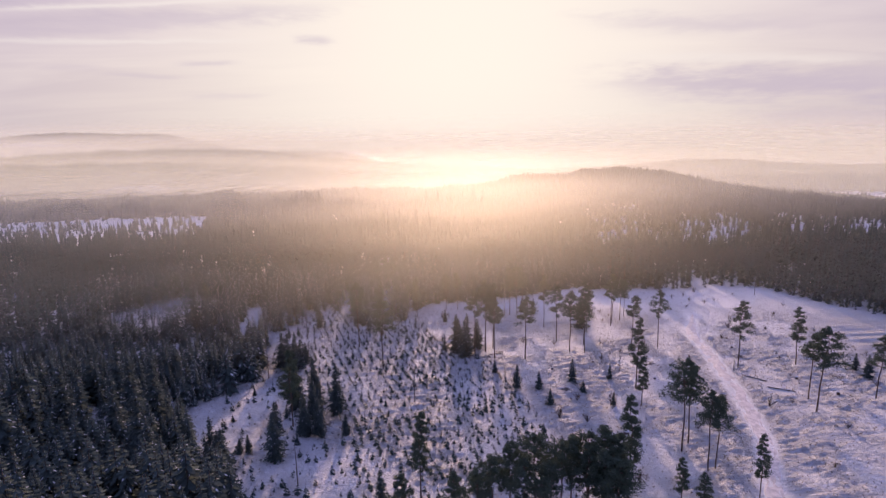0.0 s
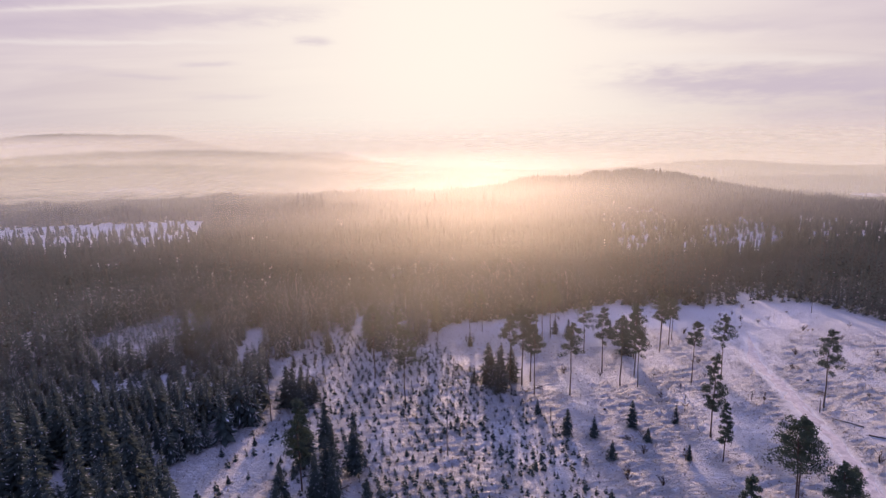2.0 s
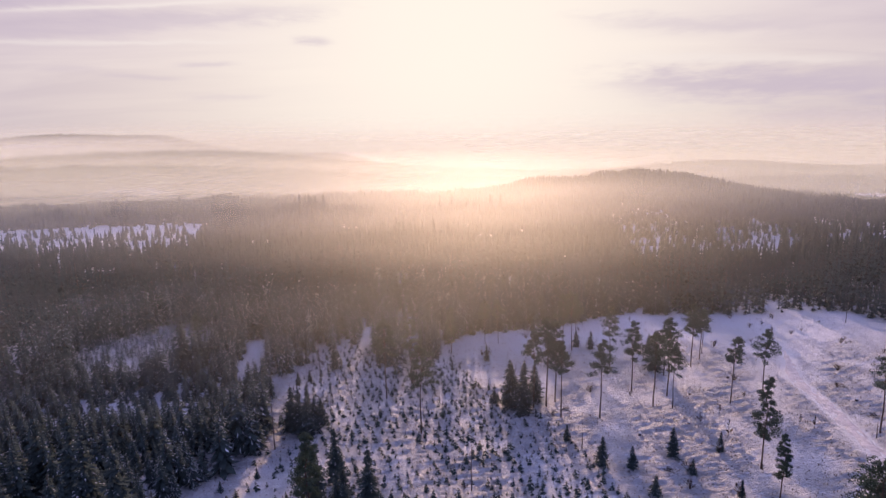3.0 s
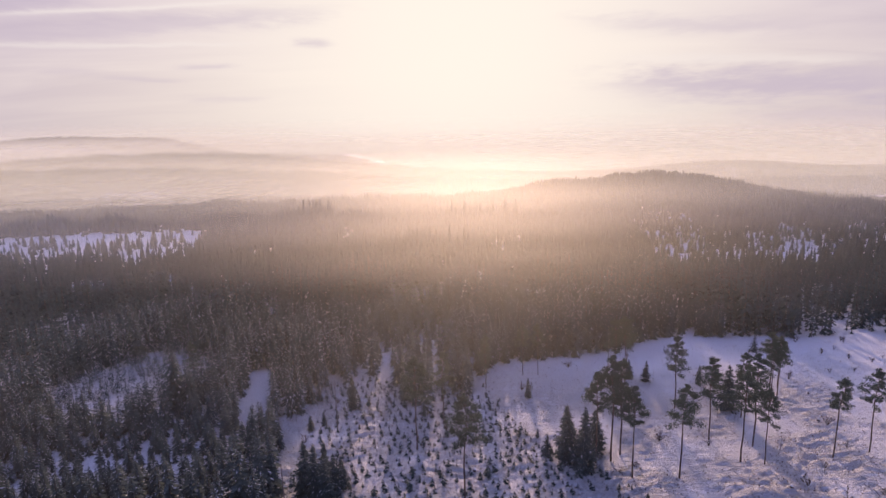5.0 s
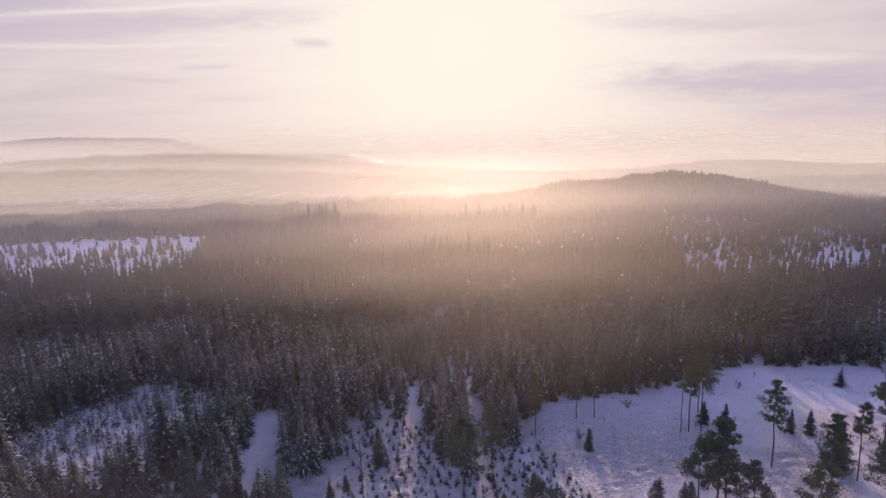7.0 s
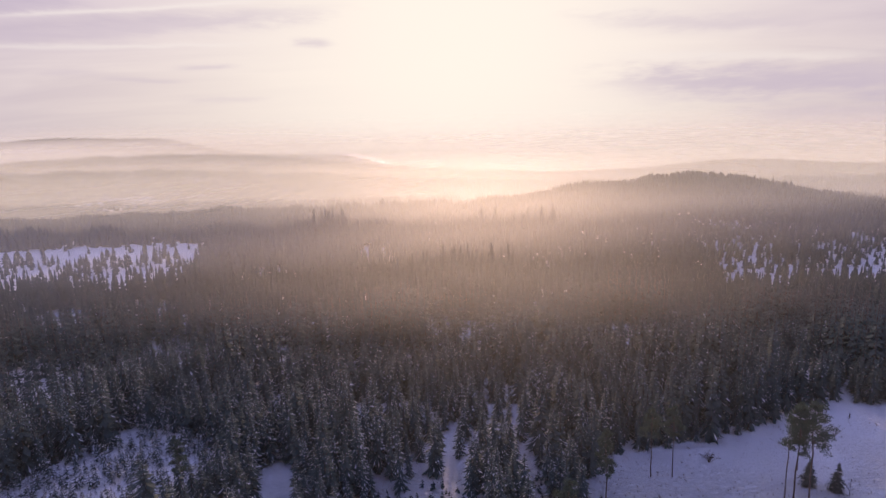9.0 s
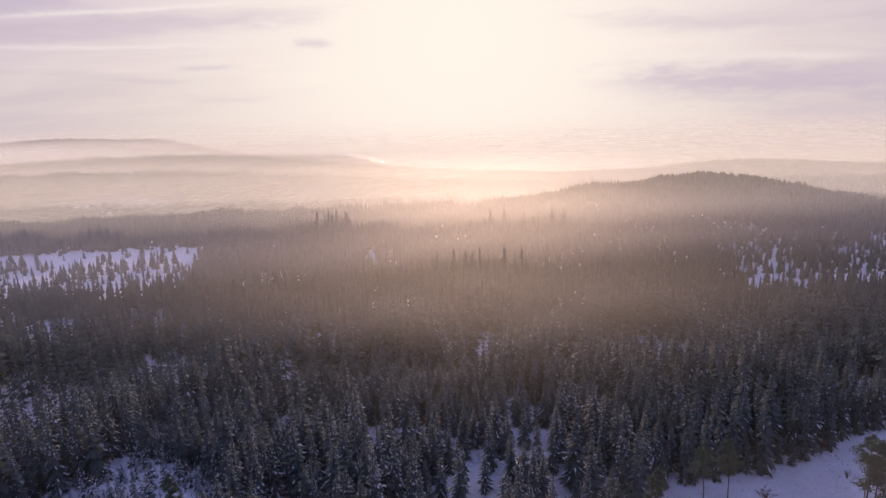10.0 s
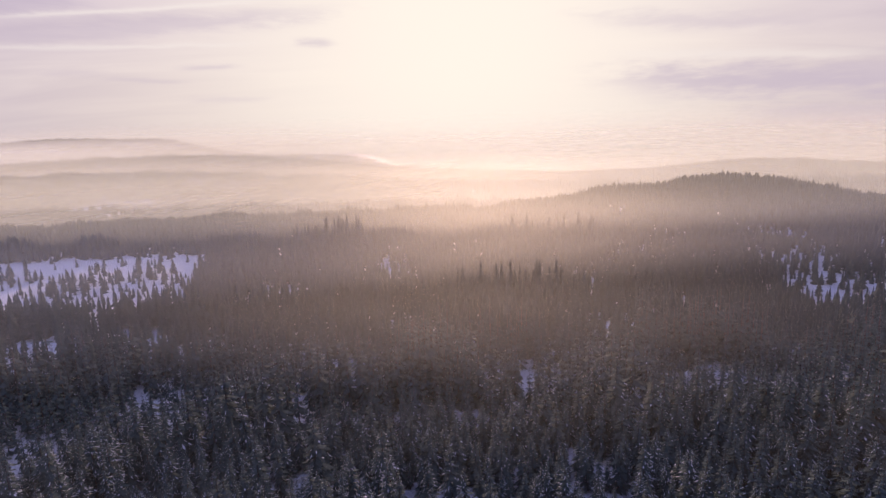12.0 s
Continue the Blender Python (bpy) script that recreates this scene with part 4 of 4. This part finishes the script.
frosted, frosted_used = [frosted_thing(birch(900 + i, 26 + 8 * i)) for i in range(3)], set()
for i, (x, y, h) in enumerate([(50.5, 136.9, 4.5), (46.8, 140.8, 3.2), (41.6, 117.7, 3.6), (45.5, 131.1, 2.4), (67.7, 140.0, 2.8), (69.5, 138.2, 3.2), (50.7, 154.4, 3.4), (53.9, 146.5, 2.6), (47.6, 142.7, 3.0),
                              (38.8, 187.2, 3.6), (7.1, 184.6, 3.8), (12.6, 172.9, 2.4), (-3.7, 173.9, 3.0), (57.9, 212.0, 2.6), (119.2, 159.7, 2.8), (126.5, 186.0, 3.0)]):
    plant(frosted, frosted_used, i % 3, placed(x, y, h * gr.uniform(0.9, 1.5), h, gr.uniform(0, 6), sink=0.05))


# ---- planted seedlings in rows, brush and grass ----
seedling_kinds = [spruce(600 + i, 6, 6, ragged=0.5, spread=0.34, bottom=0.02, snow=0.12, trunk_sides=3) for i in range(3)]


def seedlings():
    g = np.random.default_rng(31)
    a = 0.36                                  # the rows lean off the line of sight
    R, S = np.meshgrid(np.arange(-90, 90, 2.05), np.arange(60, 230, 1.45))
    R = R + 4.5 * (vnoise(R, S, 30, 2.0) - 0.5) + g.normal(0, 0.30, R.shape)
    S = S + g.normal(0, 0.3, S.shape)
    x, y = (R * math.cos(a) + (140 - S) * math.sin(a)).ravel(), (S + R * math.sin(a) * 0.6).ravel()
    right = np.interp(y, [85, 97, 146, 165, 200], [29, 27, 17, 2, -6])
    left = np.interp(y, [85, 110, 140, 165, 200], [-14, -18, -34, -42, -46])
    west = np.interp(y, [85, 110, 140, 165, 200], [-36, -46, -46, -46, -48])
    ok = (x < right) & ((x > left) | ((x > west) & (g.random(x.shape) < 0.3))) & (y > 84) & (y < 197) & inside(x, y, CLEARING) & (g.random(x.shape) < 0.6 + 0.45 * vnoise(x, y, 6, 9.4))
    x, y = x[ok], y[ok]
    h = g.uniform(0.7, 2.1, len(x)) * (0.8 + 0.5 * vnoise(x, y, 12, 7.0))
    mesh = scatter("planted_seedlings", seedling_kinds, g.integers(0, 3, len(x)), x, y, ground_z(x, y) - 0.05, h, h * g.uniform(0.85, 1.25, len(x)), g.uniform(0, 6.28, len(x)), SPRUCE_MATS)
    tagged(new("planted_seedlings", mesh), "rows of planted spruce seedlings in snow", "seedlings", kind="stuff")


seedlings()


def gap_saplings():
    x, y, g = jittered(-120, -74, 172, 224, 1.4, 33)
    ok = inside(x, y, GAP) & (g.random(x.shape) < 0.7)
    x, y = x[ok], y[ok]
    h = g.uniform(1.2, 5.2, len(x))
    mesh = scatter("saplings", [spruce(610 + i, 6, 5, spread=0.26, bottom=0.03, snow=1.0, trunk_sides=3, thick=0.65) for i in range(3)], g.integers(0, 3, len(x)), x, y, ground_z(x, y) - 0.05,
                   h, h, g.uniform(0, 6.28, len(x)), SPRUCE_MATS)
    tagged(new("saplings", mesh), "snow-laden saplings in a gap of the forest", "saplings", kind="stuff")


gap_saplings()


def brush():
    """Dry grass tufts and twigs that stand out of the snow."""
    g = np.random.default_rng(35)
    kinds = []
    for i in range(4):
        r, s = random.Random(700 + i), Soup()
        for _ in range(9):
            a, t = r.uniform(0, 7), r.uniform(0.1, 0.8)
            tip = (math.cos(a) * t, math.sin(a) * t, r.uniform(0.5, 1.0))
            s.add([(-0.05 * math.sin(a), 0.05 * math.cos(a), -0.1), (0.05 * math.sin(a), -0.05 * math.cos(a), -0.1), tip], [(0, 1, 2)], 0 if i < 2 else 1)
        kinds.append(s.arrays())
    n = 30000
    x, y = g.uniform(-55, 125, n), g.uniform(76, 212, n)
    ok = inside(x, y, CLEARING) & (g.random(n) < 0.12 + 0.88 * rough_at(x, y)) & (road_distance(x, y) > 2.0)
    x, y = x[ok], y[ok]
    h = g.uniform(0.14, 0.5, len(x))
    mesh = scatter("dry_grass", kinds, g.integers(0, 4, len(x)), x, y, ground_z(x, y) - 0.02, h, h * 1.1, g.uniform(0, 6.28, len(x)), [M_DRY, M_TWIG])
    tagged(new("dry_grass", mesh), "dry grass tufts and twigs in thin snow", "grass", kind="stuff")


brush()


# ---- far farmhouses on the western slope ----
M_WALL, M_ROOF = make_bark("pale_boards", (0.62, 0.60, 0.57), (0.80, 0.79, 0.77)), M_BSNOW


def box_mesh(name, x0, x1, y0, y1, z0, z1, mat):
    v = [(x, y, z) for z in (z0, z1) for y in (y0, y1) for x in (x0, x1)]
    f = [(0, 2, 3), (0, 3, 1), (4, 5, 7), (4, 7, 6), (0, 1, 5), (0, 5, 4), (2, 6, 7), (2, 7, 3), (0, 4, 6), (0, 6, 2), (1, 3, 7), (1, 7, 5)]
    return raw_mesh(name, v, f, [mat])


def farmhouse(x, y, length, width, turn):
    """A small gabled house: walls, roof with eaves, chimney, door and windows."""
    root = tagged(new("farmhouse"), "small pale farmhouse with a snow-covered gable roof", "house", "farmhouses on the far slope")
    root.matrix_basis = Matrix.Translation((x, y, float(ground_z(x, y)) - 0.3)) @ Matrix.Rotation(turn, 4, "Z")
    a, b = length / 2, width / 2
    v = [(-a, -b, 0), (a, -b, 0), (a, b, 0), (-a, b, 0), (-a, -b, 4.6), (a, -b, 4.6), (a, b, 4.6), (-a, b, 4.6), (-a, 0, 7.6), (a, 0, 7.6)]
    f = [(0, 1, 5), (0, 5, 4), (2, 3, 7), (2, 7, 6), (3, 0, 4), (3, 4, 7), (1, 2, 6), (1, 6, 5), (4, 8, 7), (5, 6, 9)]
    part("wall", raw_mesh("wall", v, f, [M_WALL]), root)
    a, b = a + 0.5, b + 0.6
    v = [(s * a, k * b, 4.3 + dz) for dz in (0, 0.35) for s in (-1, 1) for k in (-1, 1)] + [(s * a, 0, 7.75 + dz) for dz in (0, 0.35) for s in (-1, 1)]
    f = [(4, 6, 11), (4, 11, 10), (7, 5, 10), (7, 10, 11), (0, 8, 9), (0, 9, 2), (3, 9, 8), (3, 8, 1), (0, 2, 6), (0, 6, 4), (1, 5, 7), (1, 7, 3), (0, 4, 10), (0, 10, 8), (1, 8, 10), (1, 10, 5), (2, 9, 11), (2, 11, 6), (3, 7, 11), (3, 11, 9)]
    part("roof", raw_mesh("roof", v, f, [M_ROOF]), root, "gable roof under thick snow")
    part("chimney", box_mesh("chimney", 1.0, 1.8, -0.4, 0.4, 6.8, 9.2, M_DEAD), root)
    part("door", box_mesh("door", -0.5, 0.5, -width / 2 - 0.06, -width / 2 + 0.02, 0.3, 2.4, M_DEAD), root)
    for wx in (-length * 0.32, length * 0.32):
        part("window", box_mesh("window", wx - 0.6, wx + 0.6, -width / 2 - 0.05, -width / 2 + 0.02, 1.3, 2.7, M_BARK), root)


for row in ((-463, 889, 13, 8, 0.2), (-446, 894, 10, 7, -0.3), (-428, 902, 12, 8, 0.5), (-484, 900, 9, 7, 0.1)):
    farmhouse(*row)


# ---- added sheets for haze and sun glare over the woods ----
def haze_glare_sheet(y, half, tint, density, forward, drift, low, full, thin, top):
    """An added thin sheet across the valley that mimics haze and sun glare, lit through by the low sun."""
    n = 48
    xs = np.linspace(-half, half, n)
    ys = y + 10 * np.sin(xs / half * 5.0 + y)
    lean = math.tan(radians(SUN_EL))      # the sheet stands square to the sunlight
    v = np.concatenate([np.stack([xs, ys - lean * low, np.full(n, float(low))], -1), np.stack([xs, ys - lean * top, np.full(n, float(top))], -1)])
    i = np.arange(n - 1)
    f = np.concatenate([np.stack([i, i + 1, i + n + 1], -1), np.stack([i, i + n + 1, i + n], -1)])
    ob = new("haze_glare_sheet", raw_mesh("haze_glare_sheet", v, f, [make_haze_glare(tint, density, forward, drift, low, full, thin, top)], None, True))
    ob.visible_shadow = False
    tagged(ob, "thin see-through sheet standing in for winter haze and sun glare over the forest", "mist", kind="structure")


NEAR_HAZE_GLARE, FAR_MIST = (0.42, 0.47, 0.66), (0.46, 0.51, 0.50)
# near sheets mimic the veil of glare below the sun, farther ones the haze
for y, density, forward, thin, top in ((122, 0.07, 0.87, 30, 44), (158, 0.05, 0.96, 30, 45), (202, 0.055, 0.93, 29, 46), (262, 0.11, 0.72, 28, 48), (340, 0.175, 0.40, 32, 53), (462, 0.26, 0.12, 44, 60)):
    haze_glare_sheet(y, 200 + y, NEAR_HAZE_GLARE if y < 400 else FAR_MIST, density, forward, (-160.0, 130.0, 1.2, 0.5) if y < 300 else (-300.0, 320.0, 1.15, 0.8), 5, 26, thin, top)
for y, density, forward, drift, thin, top in ((660, 0.36, 0.01, (-300.0, 320.0, 1.15, 0.8), 30, 62), (860, 0.40, 0.01, (-300.0, 320.0, 1.15, 0.8), 36, 74), (1120, 0.55, 0.01, (-600.0, 200.0, 1.2, 0.7), 62, 92),
                                              (2300, 0.80, 0.01, (-1000.0, -250.0, 1.0, 0.5), 90, 180)):
    haze_glare_sheet(y, 300 + 1.6 * y, FAR_MIST, density, forward, drift, -110, -100, thin, top)
